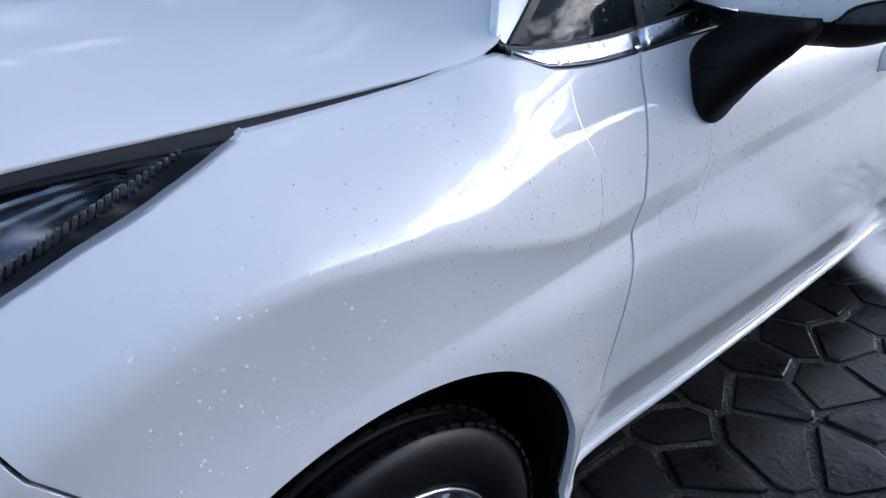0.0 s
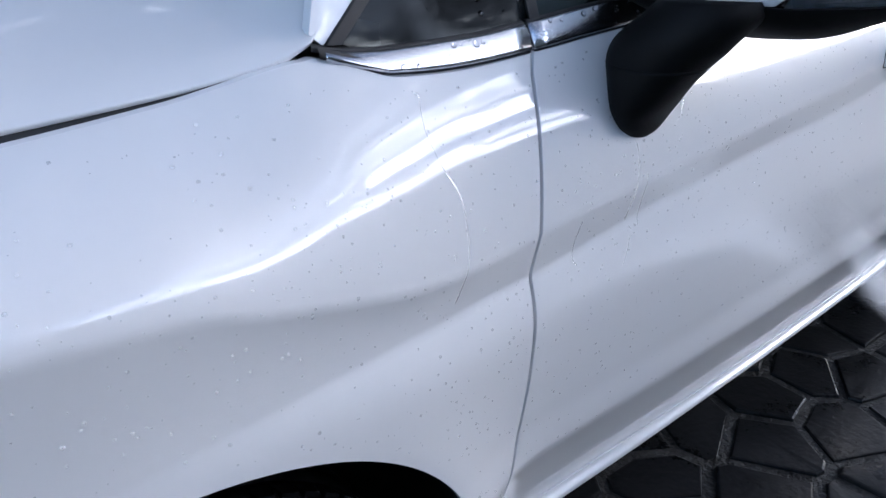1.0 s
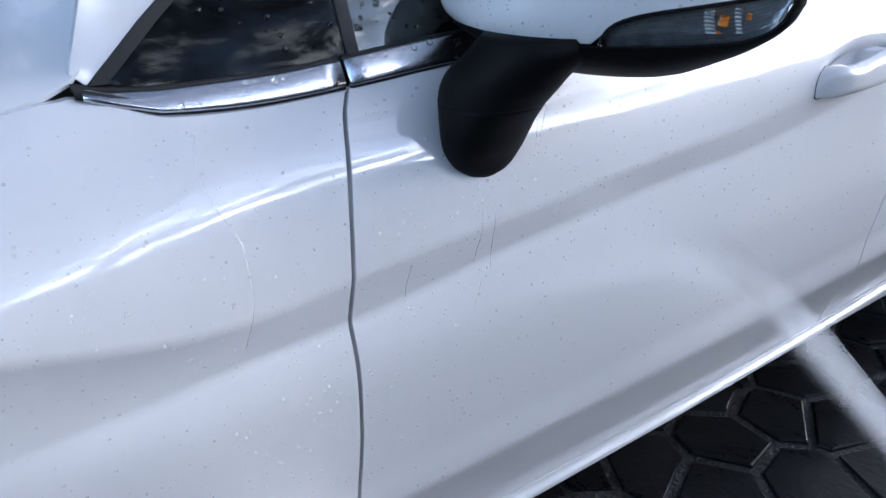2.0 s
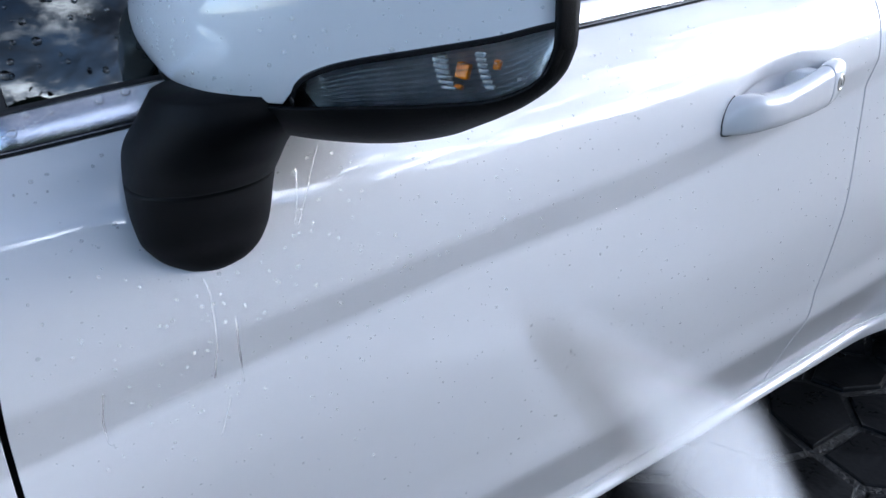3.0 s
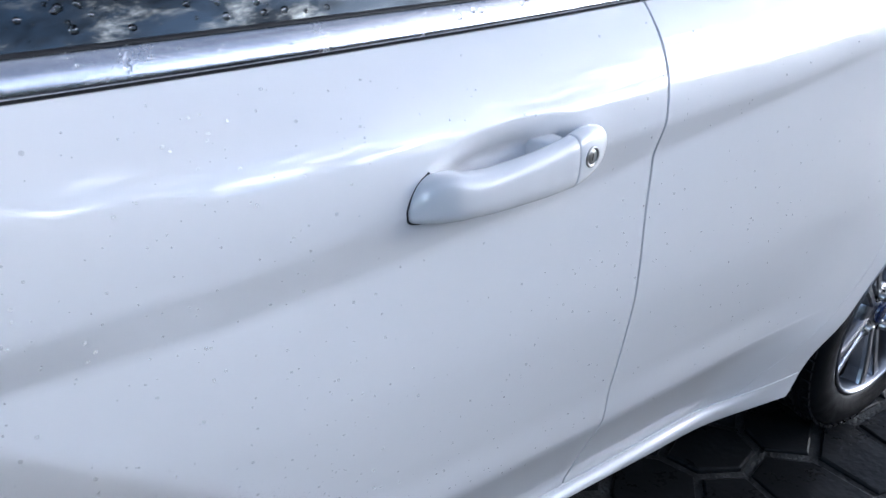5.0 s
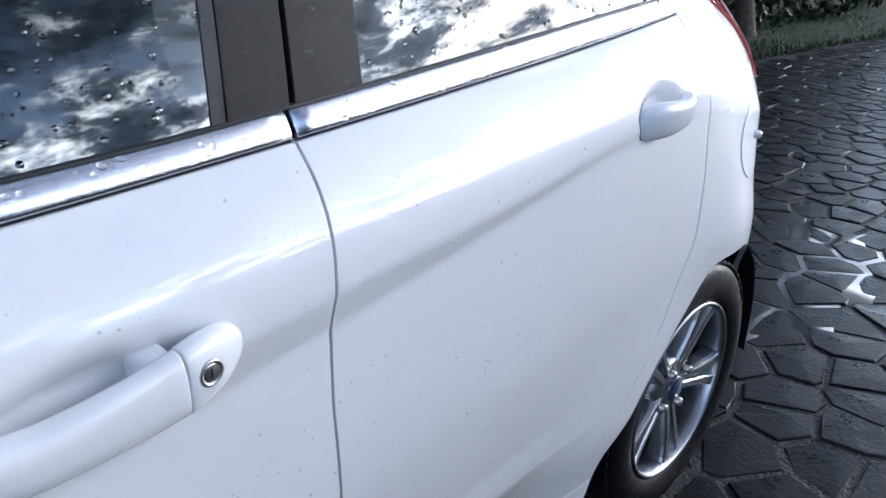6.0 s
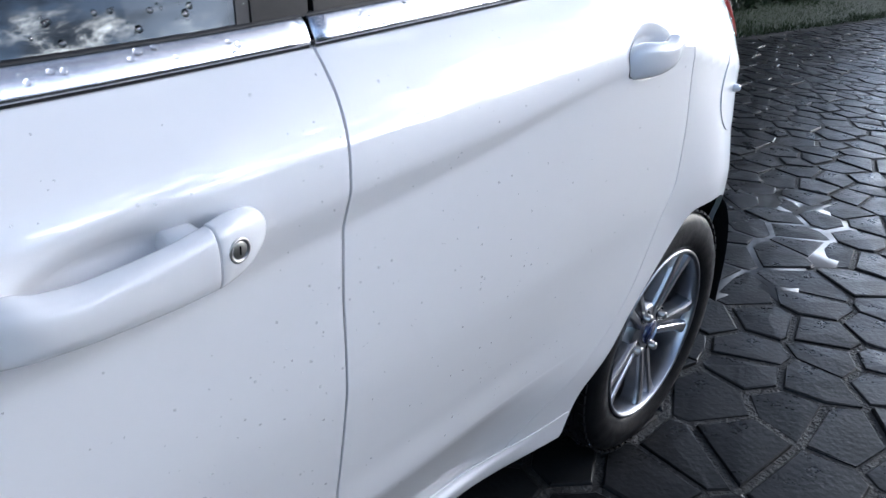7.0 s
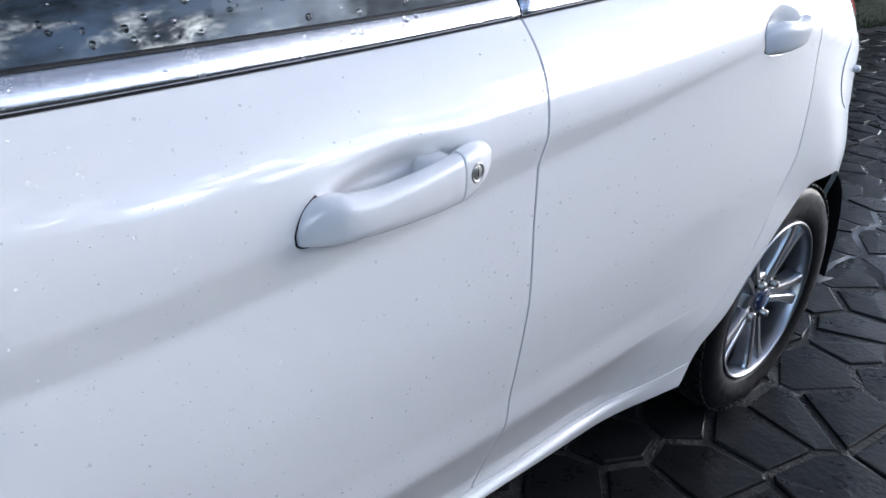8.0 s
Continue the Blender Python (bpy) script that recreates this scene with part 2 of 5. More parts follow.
def sheet(name, outline, surface, mat, parent, label="", gap=0.01, depth=0.012, lift=0.0, edge=True, rim=0.0012, guides=()):
    """A panel over an outline in (x, z), lying on y = surface(x, z), with its edges folded inwards."""
    ring = resample(outline, gap * 0.8)
    area = sum(a.x * b.y - b.x * a.y for a, b in zip(ring, ring[1:] + ring[:1]))
    if area < 0:
        ring.reverse()
    n = len(ring)
    r = np.array([(p.x, p.y) for p in ring])
    lo, hi = r.min(0), r.max(0)
    gx, gz = np.meshgrid(np.arange(lo[0] + gap / 2, hi[0], gap), np.arange(lo[1] + gap / 2, hi[1], gap))
    gx[::2] += gap / 2
    pts = np.stack([gx.ravel(), gz.ravel()], 1)
    a, b = r, np.roll(r, -1, 0)
    inside = np.zeros(len(pts), bool)
    near = np.full(len(pts), 9.0)
    for p, q in zip(a, b):
        cross = (p[1] > pts[:, 1]) != (q[1] > pts[:, 1])
        if q[1] != p[1]:
            inside ^= cross & (pts[:, 0] < (q[0] - p[0]) * (pts[:, 1] - p[1]) / (q[1] - p[1]) + p[0])
        d = q - p
        u = np.clip(((pts - p) @ d) / max(d @ d, 1e-12), 0, 1)
        near = np.minimum(near, np.hypot(*(pts - p - u[:, None] * d).T))
    keep = inside & (near > gap * 0.45)
    extra = []
    for line in guides:
        g = np.array(resample(line, gap * 0.6, False))
        for p in g:
            keep &= np.hypot(*(pts - p).T) > gap * 0.42
        extra.append(g)
    pts = pts[keep]
    for g in extra:
        ok = np.zeros(len(g), bool)
        close = np.full(len(g), 9.0)
        for p, q in zip(a, b):
            cross = (p[1] > g[:, 1]) != (q[1] > g[:, 1])
            if q[1] != p[1]:
                ok ^= cross & (g[:, 0] < (q[0] - p[0]) * (g[:, 1] - p[1]) / (q[1] - p[1]) + p[0])
            d = q - p
            u = np.clip(((g - p) @ d) / max(d @ d, 1e-12), 0, 1)
            close = np.minimum(close, np.hypot(*(g - p - u[:, None] * d).T))
        pts = np.concatenate([pts, g[ok & (close > gap * 0.3)]])
    flat = [Vector(p) for p in r] + [Vector(p) for p in pts]
    res = geometry.delaunay_2d_cdt(flat, [], [list(range(n))], 1, 1e-6)
    co, tris = res[0], res[2]

    def normal(x, z, e=0.0012):
        v = Vector(((surface(x + e, z) - surface(x - e, z)) / (2 * e), -1, (surface(x, z + e) - surface(x, z - e)) / (2 * e)))
        return v.normalized()
    verts, norms, faces = [], [], []
    for p in co:
        verts.append((p.x, surface(p.x, p.y) - lift, p.y))
        norms.append(normal(p.x, p.y))
    for f in tris:
        i, j, k = f[:3]
        c = (co[j] - co[i]).cross(co[k] - co[i])
        faces.append(tuple(f) if c > 0 else tuple(reversed(f)))
    if edge:
        base = len(verts)
        for i, p in enumerate(ring):
            t = ring[(i + 1) % n] - ring[i - 1]
            o = Vector((t.y, -t.x)).normalized()
            y, nn = surface(p.x, p.y) - lift, normal(p.x, p.y)
            out3 = Vector((o.x, 0, o.y))
            for off, dy, blend in ((0, 0, 0.0), (rim * 0.4, rim * 0.35, 0.5), (rim * 0.6, rim * 1.2, 1.0), (rim * 0.6, depth, 1.0)):
                verts.append((p.x + o.x * off, y + dy, p.y + o.y * off))
                norms.append((nn.lerp(out3, blend)).normalized())
        for i in range(n):
            for k in range(3):
                q, w = base + 4 * i + k, base + 4 * ((i + 1) % n) + k
                faces.append((q, q + 1, w + 1, w))
    return mesh_object(name, verts, faces, mat, parent, label, norms)


def grid(name, rows, mat, parent, label="", wrap=False, cap=False, flip=False):
    """A skin over rows of points; wrap closes each row, cap closes the ends."""
    w = len(rows[0])
    verts = [v for row in rows for v in row]
    faces = []
    for i in range(len(rows) - 1):
        for j in range(w if wrap else w - 1):
            k = (j + 1) % w
            f = (i * w + j, i * w + k, (i + 1) * w + k, (i + 1) * w + j)
            faces.append(f[::-1] if flip else f)
    if cap:
        faces += [tuple(range(w))[::-1 if not flip else 1], tuple(range((len(rows) - 1) * w, len(rows) * w))[::1 if not flip else -1]]
    return mesh_object(name, verts, faces, mat, parent, label)


def loft(name, sections, mat, parent, label="", n=28, power=2.0, axis="x"):
    """Rounded sections (t, c1, c2, r1, r2) along x (c1, r1: z; c2, r2: y) or along z (c1, r1: x; c2, r2: y), made smooth between."""
    fs = [curve(*[(s[0], s[k]) for s in sections]) for k in range(1, 5)]
    ts = []
    for a, b in zip(sections, sections[1:]):
        ts += [a[0] + (b[0] - a[0]) * k / 6 for k in range(6)]
    ts.append(sections[-1][0])
    rows = []
    for t in ts:
        c1, c2, r1, r2 = (f(t) for f in fs)
        r1, r2 = max(r1, 1e-4), max(r2, 1e-4)
        row = []
        for k in range(n):
            a = 2 * math.pi * k / n
            ca, sa = math.cos(a), math.sin(a)
            u = c1 + r1 * math.copysign(abs(ca) ** (2 / power), ca)
            v = c2 + r2 * math.copysign(abs(sa) ** (2 / power), sa)
            row.append((t, v, u) if axis == "x" else (u, v, t))
        rows.append(row)
    bm = bmesh.new()
    vs = [[bm.verts.new(p) for p in row] for row in rows]
    for r1, r2 in zip(vs, vs[1:]):
        for k in range(n):
            bm.faces.new((r1[k], r1[(k + 1) % n], r2[(k + 1) % n], r2[k]))
    bm.faces.new(vs[0])
    bm.faces.new(vs[-1])
    return part(name, bm, mat, parent, label)


def lathe(name, profile, mat, parent, label="", n=72, closed=False, m=None):
    """A profile of (radius, y) turned about the y axis."""
    bm = bmesh.new()
    rows = []
    for k in range(n):
        a = 2 * math.pi * k / n
        rows.append([bm.verts.new((r * math.cos(a), y, r * math.sin(a))) for r, y in profile])
    w = len(profile)
    for k in range(n):
        for j in range(w if closed else w - 1):
            bm.faces.new((rows[k][j], rows[k][(j + 1) % w], rows[(k + 1) % n][(j + 1) % w], rows[(k + 1) % n][j]))
    if m is not None:
        bm.transform(m)
    return part(name, bm, mat, parent, label)


def block(size, m, bevel=0.002):
    bm = bmesh.new()
    bmesh.ops.create_cube(bm, size=1.0, matrix=Matrix.Diagonal((*size, 1)))
    if bevel:
        bmesh.ops.bevel(bm, geom=bm.edges[:], offset=bevel, segments=2, affect="EDGES", profile=0.6)
    bm.transform(m)
    return bm


# ---- the car's surfaces: x to its tail, y into it, z up; its near side lies at about y = 0 ----
WIDTH = 1.72
HUB_F, HUB_R = Vector((0.0, 0.045, 0.291)), Vector((2.503, 0.033, 0.290))
ARCH_F, ARCH_FR = (-0.03, 0.30), 0.388
ARCH_R = (2.495, 0.285)
plan = curve((-0.85, 0.36), (-0.7, 0.17), (-0.5, 0.07), (-0.25, 0.02), (0.0, 0.002), (0.2, 0.010), (0.45, 0.026), (0.8, 0.014), (1.2, 0.004), (1.6, 0.0), (2.0, 0.006), (2.15, 0.012),
             (2.4, 0.026), (2.66, 0.057), (2.80, 0.100), (2.92, 0.165), (3.0, 0.235), (3.06, 0.32), (3.10, 0.42))
belt_z = curve((-0.8, 0.76), (-0.5, 0.87), (-0.26, 0.929), (-0.07, 0.941), (0.1, 0.957), (0.226, 0.977), (0.262, 0.966), (0.303, 0.953), (0.386, 0.948), (0.478, 0.951),
               (0.593, 0.958), (1.0, 0.973), (1.36, 0.990), (1.587, 1.004), (1.966, 1.029), (2.31, 1.052), (2.45, 1.060), (2.7, 1.072), (3.06, 1.08))
belt_y = curve((-0.8, 0.42), (-0.5, 0.26), (-0.26, 0.20), (-0.07, 0.173), (0.1, 0.140), (0.226, 0.111), (0.303, 0.101), (0.478, 0.091), (0.8, 0.083), (1.2, 0.075), (1.587, 0.072),
               (2.0, 0.085), (2.43, 0.128), (2.7, 0.210), (2.9, 0.32), (3.06, 0.45))
crease = curve((-0.6, 0.68), (-0.306, 0.790), (-0.246, 0.816), (-0.181, 0.839), (-0.105, 0.851), (-0.025, 0.845), (0.046, 0.835), (0.12, 0.812), (0.20, 0.790), (0.28, 0.773), (0.35, 0.769), (0.431, 0.775), (0.551, 0.785), (0.681, 0.794),
               (0.92, 0.814), (1.06, 0.823), (1.158, 0.834), (1.57, 0.878), (1.853, 0.901), (2.077, 0.926), (2.2, 0.930), (2.4, 0.912), (2.6, 0.872), (2.8, 0.842), (3.0, 0.83))
crease_low = curve((-0.6, 0.56), (-0.3, 0.665), (-0.2, 0.695), (-0.079, 0.712), (0.0, 0.716), (0.1, 0.718), (0.2, 0.719), (0.29, 0.720), (0.36, 0.720), (0.43, 0.721), (0.548, 0.733), (0.684, 0.750), (0.933, 0.770),
                   (1.056, 0.774), (1.158, 0.783), (1.575, 0.838), (1.804, 0.870), (2.0, 0.901), (2.12, 0.914), (2.2, 0.917), (2.4, 0.900), (2.6, 0.860), (2.8, 0.83), (3.0, 0.818))
inset = curve((-0.6, 0.006), (-0.3, 0.009), (0.1, 0.010), (0.3, 0.0098), (0.45, 0.0095), (1.0, 0.0095), (1.57, 0.0085), (1.9, 0.005), (2.1, 0.002), (2.3, 0.0003), (3.1, 0.0))


# the shoulder line that the side's curve leans to, without the dip under the front trim
shoulder = curve((-0.8, 0.76), (-0.5, 0.87), (-0.26, 0.929), (-0.07, 0.943), (0.1, 0.957), (0.2, 0.970), (0.3, 0.961), (0.39, 0.953), (0.478, 0.951), (0.593, 0.958), (1.0, 0.973), (1.36, 0.990), (1.587, 1.004), (1.966, 1.029), (2.31, 1.052), (2.45, 1.060), (2.7, 1.072), (3.06, 1.08))


def scoop(x, z, cx, cz, ax, az, depth, tilt):
    dx, dz = x - cx, z - cz
    c, s = math.cos(tilt), math.sin(tilt)
    u, v = (dx * c + dz * s) / ax, (-dx * s + dz * c) / az
    r = math.hypot(u, v)
    return depth * (1 - step(0.30 - 0.25 * step(-0.1, 0.6, v), 1.0, r)) if r < 1 else 0.0


low_side = curve((0.0, 0.13), (0.200, 0.088), (0.235, 0.063), (0.255, 0.0565), (0.270, 0.0535), (0.276, 0.0575), (0.282, 0.0640), (0.287, 0.0645), (0.33, 0.0535), (0.36, 0.0445), (0.39, 0.0345), (0.41, 0.0272), (0.425, 0.0215), (0.44, 0.0178), (0.46, 0.0160), (0.49, 0.0148), (0.53, 0.0095), (0.60, 0.0015), (0.66, -0.003), (0.72, -0.003))
tail_side = curve((0.0, 0.13), (0.200, 0.080), (0.235, 0.056), (0.255, 0.0485), (0.287, 0.0435), (0.33, 0.0385), (0.36, 0.033), (0.40, 0.0245), (0.44, 0.0170), (0.48, 0.0150))


def skin(x, z):
    """The depth y of the car's side at (x, z)."""
    zc, base = crease(x), plan(x)
    if z >= zc:
        zb, yb = shoulder(x), belt_y(x)
        span, q = max(zb - zc, 0.05), z - zc
        s0 = 0.12 + 0.16 * step(2.32, 2.6, x)
        y = base + s0 * q + (yb - base - s0 * span) * (q / span) ** 2.2
    else:
        zl, dep = crease_low(x), inset(x)
        if z > zl:
            u = (zc - z) / (zc - zl)
            flat, k = 0.75 * u + 0.25 * step(0, 1, u), step(0.46, 0.16, x)
            y = base + dep * (flat + k * (2 * u - u * u - flat))
        elif z > min(0.66, zl - 0.061):
            za = min(0.66, zl - 0.061)
            u = (z - za) / (zl - za)
            y = base + low_side(za) + (dep - low_side(za)) * u * u
        else:
            y = base + low_side(z)
            if z < 0.44:
                y += (tail_side(z) - low_side(z)) * step(1.80, 2.13, x)
    # flares round the wheels
    r = math.hypot(x - ARCH_R[0], z - ARCH_R[1])
    w = step(2.12, 2.40, x)
    y -= w * (0.038 * math.exp(-((r - 0.335) / 0.15) ** 2) * step(2.3, 2.62, x))
    if x < 0.5 and z < 0.80:
        r = math.hypot(x - ARCH_F[0], z - ARCH_F[1])
        y += (0.009 - y) * 0.6 * math.exp(-((r - ARCH_FR) / 0.06) ** 2) * step(0.80, 0.70, z)
    # the lip ahead of the rear wheel stands out again towards the arch
    if x > 1.86 and z < 0.72:
        w = step(1.86, 2.20, x) * step(0.72, 0.48, z) * step(2.62, 2.42, x)
        y += w * (0.014 + 0.018 * step(0.40, 0.25, z) - y)
    y += scoop(x, z, 1.349, 0.865, 0.131, 0.0455, 0.027, 0.11)
    y += scoop(x, z, 2.192, 0.946, 0.086, 0.045, 0.022, 0.06)
    return y


trim_top = curve((0.236, 0.979), (0.31, 0.972), (0.40, 0.972), (0.49, 0.978), (0.60, 0.986), (1.0, 1.000), (1.45, 1.019), (1.59, 1.029), (1.75, 1.041), (1.98, 1.059), (2.19, 1.074), (2.40, 1.084), (3.0, 1.09))


def glass_skin(x, z):
    """The depth y of the side windows at (x, z)."""
    zt = trim_top(x)
    dz = z - zt
    return belt_y(x) + 0.016 + 0.36 * dz + 0.25 * dz * dz


gap_f = curve((0.24, 0.385), (0.34, 0.400), (0.41, 0.411), (0.50, 0.424), (0.59, 0.428), (0.69, 0.427), (0.75, 0.430), (0.825, 0.4395), (0.887, 0.453), (0.933, 0.466), (0.951, 0.477), (0.99, 0.49))
gap_m = curve((0.24, 1.545), (0.34, 1.553), (0.41, 1.561), (0.45, 1.5625), (0.55, 1.563), (0.65, 1.564), (0.75, 1.563), (0.84, 1.570), (0.879, 1.573), (0.93, 1.581), (0.97, 1.586), (1.005, 1.588), (1.03, 1.592))
REAR_GAP = [(1.965, 0.287), (2.02, 0.331), (2.082, 0.364), (2.144, 0.401), (2.212, 0.447), (2.267, 0.498), (2.315, 0.563), (2.354, 0.635), (2.386, 0.7), (2.39, 0.79), (2.375, 0.887), (2.372, 0.94), (2.382, 1.0), (2.40, 1.053)]


def smooth_line(pts, k=6):
    fx = curve(*[(i, p[0]) for i, p in enumerate(pts)])
    fz = curve(*[(i, p[1]) for i, p in enumerate(pts)])
    return [(fx(i / k), fz(i / k)) for i in range((len(pts) - 1) * k + 1)]


REAR_ARCH = smooth_line([(2.828, 0.25), (2.822, 0.36), (2.79, 0.47), (2.72, 0.555), (2.61, 0.602), (2.5, 0.604), (2.408, 0.545), (2.304, 0.464), (2.225, 0.38), (2.157, 0.32), (2.135, 0.245)], 5)


def up(gap, z0, z1, shift, k=40):
    return [(gap(z0 + (z1 - z0) * i / k) + shift, z0 + (z1 - z0) * i / k) for i in range(k + 1)]


def along(f, x0, x1, shift=0.0, k=40):
    return [(x0 + (x1 - x0) * i / k, f(x0 + (x1 - x0) * i / k) + shift) for i in range(k + 1)]


def arc(c, r, a0, a1, k=40):
    return [(c[0] + r * math.cos(radians(a0 + (a1 - a0) * i / k)), c[1] + r * math.sin(radians(a0 + (a1 - a0) * i / k))) for i in range(k + 1)]


SILL = 0.287
skirt = curve((0.3, 0.262), (1.0, 0.266), (1.55, 0.264), (1.8, 0.249), (2.0, 0.235), (2.17, 0.225))
car = thing("car", "wet white five-door hatchback with chrome window trim", "car")
FOLDS = [along(f, -0.30, 2.4, d, 200) for f, d in ((crease, 0.0), (crease, 0.007), (crease, -0.007), (crease_low, 0.0), (crease_low, -0.007), (crease_low, 0.007))]
for cx, cz, ax, az, tilt in ((1.349, 0.865, 0.131, 0.0445, 0.11), (2.192, 0.946, 0.086, 0.045, 0.06)):
    for k in (0.45, 0.58, 0.70, 0.80, 0.88, 0.94, 0.98, 1.01, 1.06):
        FOLDS.append([(cx + k * (ax * math.cos(a) * math.cos(tilt) - az * math.sin(a) * math.sin(tilt)), cz + k * (ax * math.cos(a) * math.sin(tilt) + az * math.sin(a) * math.cos(tilt))) for a in [2 * math.pi * i / 64 for i in range(64)]])
FOLDS += [[(0.3, z), (2.2, z)] for z in (0.46, 0.45, 0.44, 0.43, 0.42, 0.41, 0.40)]
LIP = [[(0.3, z), (2.2, z)] for z in (0.2805, 0.277, 0.274, 0.270, 0.265)]
fg, mg = 0.0031, 0.0022

# fender, with its arch, between bonnet, lamp, bumper and door
LAMP_LOW = [(-0.071, 0.938), (-0.094, 0.932), (-0.167, 0.915), (-0.245, 0.894), (-0.307, 0.872), (-0.40, 0.825)]
outline = (up(gap_f, 0.262, belt_z(0.478) - 0.003, -fg) + along(belt_z, 0.475, 0.228, -0.003) + along(belt_z, 0.22, -0.072, -0.004)
           + smooth_line(LAMP_LOW[:5], 4) + [(-0.350, 0.851), (-0.338, 0.807), (-0.324, 0.777), (-0.296, 0.740), (-0.268, 0.70), (-0.243, 0.652)]
           + arc(ARCH_F, ARCH_FR, 121, -5, 60))
fender = sheet("front_fender", outline, skin, PAINT, car, gap=0.010, guides=FOLDS)

# doors
outline = up(gap_f, SILL, belt_z(0.478) - 0.002, fg) + along(belt_z, 0.485, 1.584, -0.003, 60) + up(gap_m, belt_z(1.587) - 0.003, SILL, -mg) + along(lambda x: SILL, 1.546, 0.405, 0.0, 10)
front_door = sheet("front_door", outline, skin, PAINT, car, gap=0.0085, guides=FOLDS)
outline = (up(gap_m, SILL, belt_z(1.587) - 0.003, mg) + along(belt_z, 1.592, 2.398, -0.003, 50) + [(p[0] - mg, p[1]) for p in smooth_line(REAR_GAP)[::-1]] + along(lambda x: SILL, 1.955, 1.556, 0.0, 10))
rear_door = sheet("rear_door", outline, skin, PAINT, car, gap=0.0085, guides=FOLDS)

# rear quarter
outline = ([(p[0] + mg, p[1]) for p in smooth_line(REAR_GAP)] + [(2.44, 1.085), (2.60, 1.10), (2.655, 1.055), (2.735, 1.003), (2.795, 0.955), (2.83, 0.915), (2.86, 0.888), (2.95, 0.87), (3.04, 0.86)]
           + [(3.085, 0.84), (3.085, 0.45), (3.05, 0.32), (2.95, 0.28), (2.828, 0.26)] + REAR_ARCH + [(2.142, 0.287)] + along(lambda x: SILL, 2.135, 1.98, 0.0, 10))
quarter = sheet("rear_quarter_panel", outline, skin, PAINT, car, gap=0.011)
# sill
outline = along(lambda x: SILL - 0.0045, 0.400, 2.140, 0.0, 60) + [(2.137, 0.262), (2.132, 0.240)] + along(skirt, 2.125, 0.41, 0.0, 60) + [(0.388, 0.266)]
sill = sheet("sill", outline, skin, PAINT, car, gap=0.008, depth=0.05, guides=LIP)
# near-black sheet behind the joints, its colour standing for the shade inside them
outline = [(0.36, 0.27), (2.13, 0.27), (2.17, 0.36), (2.20, 0.44), (2.30, 0.58), (2.40, 0.62), (2.43, 0.70), (2.43, 1.03), (1.6, 0.995), (0.5, 0.945), (0.23, 0.955), (-0.1, 0.925), (-0.25, 0.86), (-0.3, 0.74), (-0.2, 0.69), (0.0, 0.71), (0.2, 0.66), (0.33, 0.52)]
inner_shell = sheet("inner_shell", outline, skin, INNER, car, gap=0.03, lift=-0.034, edge=False)
NEAR_PANELS = [fender, front_door, rear_door, quarter, sill]

# ---- trim and windows of the near side ----
def trim_strip(name, x0, x1, parent, label):
    rows = []
    k = max(8, round((x1 - x0) / 0.02))
    for i in range(k + 1):
        x = x0 + (x1 - x0) * i / k
        b = Vector((x, belt_y(x) - 0.002, belt_z(x) + 0.0018))
        t = Vector((x, glass_skin(x, trim_top(x)) - 0.005, max(trim_top(x), belt_z(x) + 0.006)))
        out = (t - b).cross(Vector((1, 0, 0))).normalized()
        if out.y > 0:
            out = -out
        wide = (t - b).length
        row = []
        for j in range(11):
            u = j / 10
            row.append(b.lerp(t, u) + out * (0.08 * wide * math.sin(math.pi * u) ** 0.7))
        row += [t - out * 0.006, b - out * 0.006]
        rows.append(row)
    bm = bmesh.new()
    vs = [[bm.verts.new(p) for p in r] for r in rows]
    w = len(rows[0])
    for r1, r2 in zip(vs, vs[1:]):
        for j in range(w):
            bm.faces.new((r1[j], r1[(j + 1) % w], r2[(j + 1) % w], r2[j]))
    bm.faces.new(vs[0])
    bm.faces.new(vs[-1])
    return part(name, bm, CHROME, parent, label)


def seal_strip(name, x0, x1, low, parent):
    rows = []
    k = max(8, round((x1 - x0) / 0.03))
    for i in range(k + 1):
        x = x0 + (x1 - x0) * i / k
        if low:
            y, z = belt_y(x), belt_z(x)
            rows.append([(x, y + 0.010, z - 0.0025), (x, y + 0.001, z - 0.0022), (x, y + 0.0005, z + 0.001), (x, y + 0.003, z + 0.008)])
        else:
            z = max(trim_top(x), belt_z(x) + 0.006)
            y = glass_skin(x, z)
            rows.append([(x, y - 0.002, z - 0.004), (x, y - 0.004, z), (x, y - 0.002, z + 0.0025), (x, y + 0.004, z + 0.003)])
    return grid(name, rows, RUBBER, parent, "black rubber seal", flip=True)


trim_strip("trim_strip", 0.238, 0.4750, fender, "polished chrome trim strip")
trim_strip("trim_strip", 0.4805, 1.5845, front_door, "polished chrome trim strip")
trim_strip("trim_strip", 1.5915, 2.395, rear_door, "polished chrome trim strip")
for p, a, b in ((fender, 0.232, 0.4755), (front_door, 0.480, 1.585), (rear_door, 1.591, 2.40)):
    seal_strip("lower_seal", a, b, True, p)
    seal_strip("upper_seal", a, b, False, p)
LEAN = 0.2


def post(x, z):
    return (x + LEAN * (z - trim_top(x)), z)


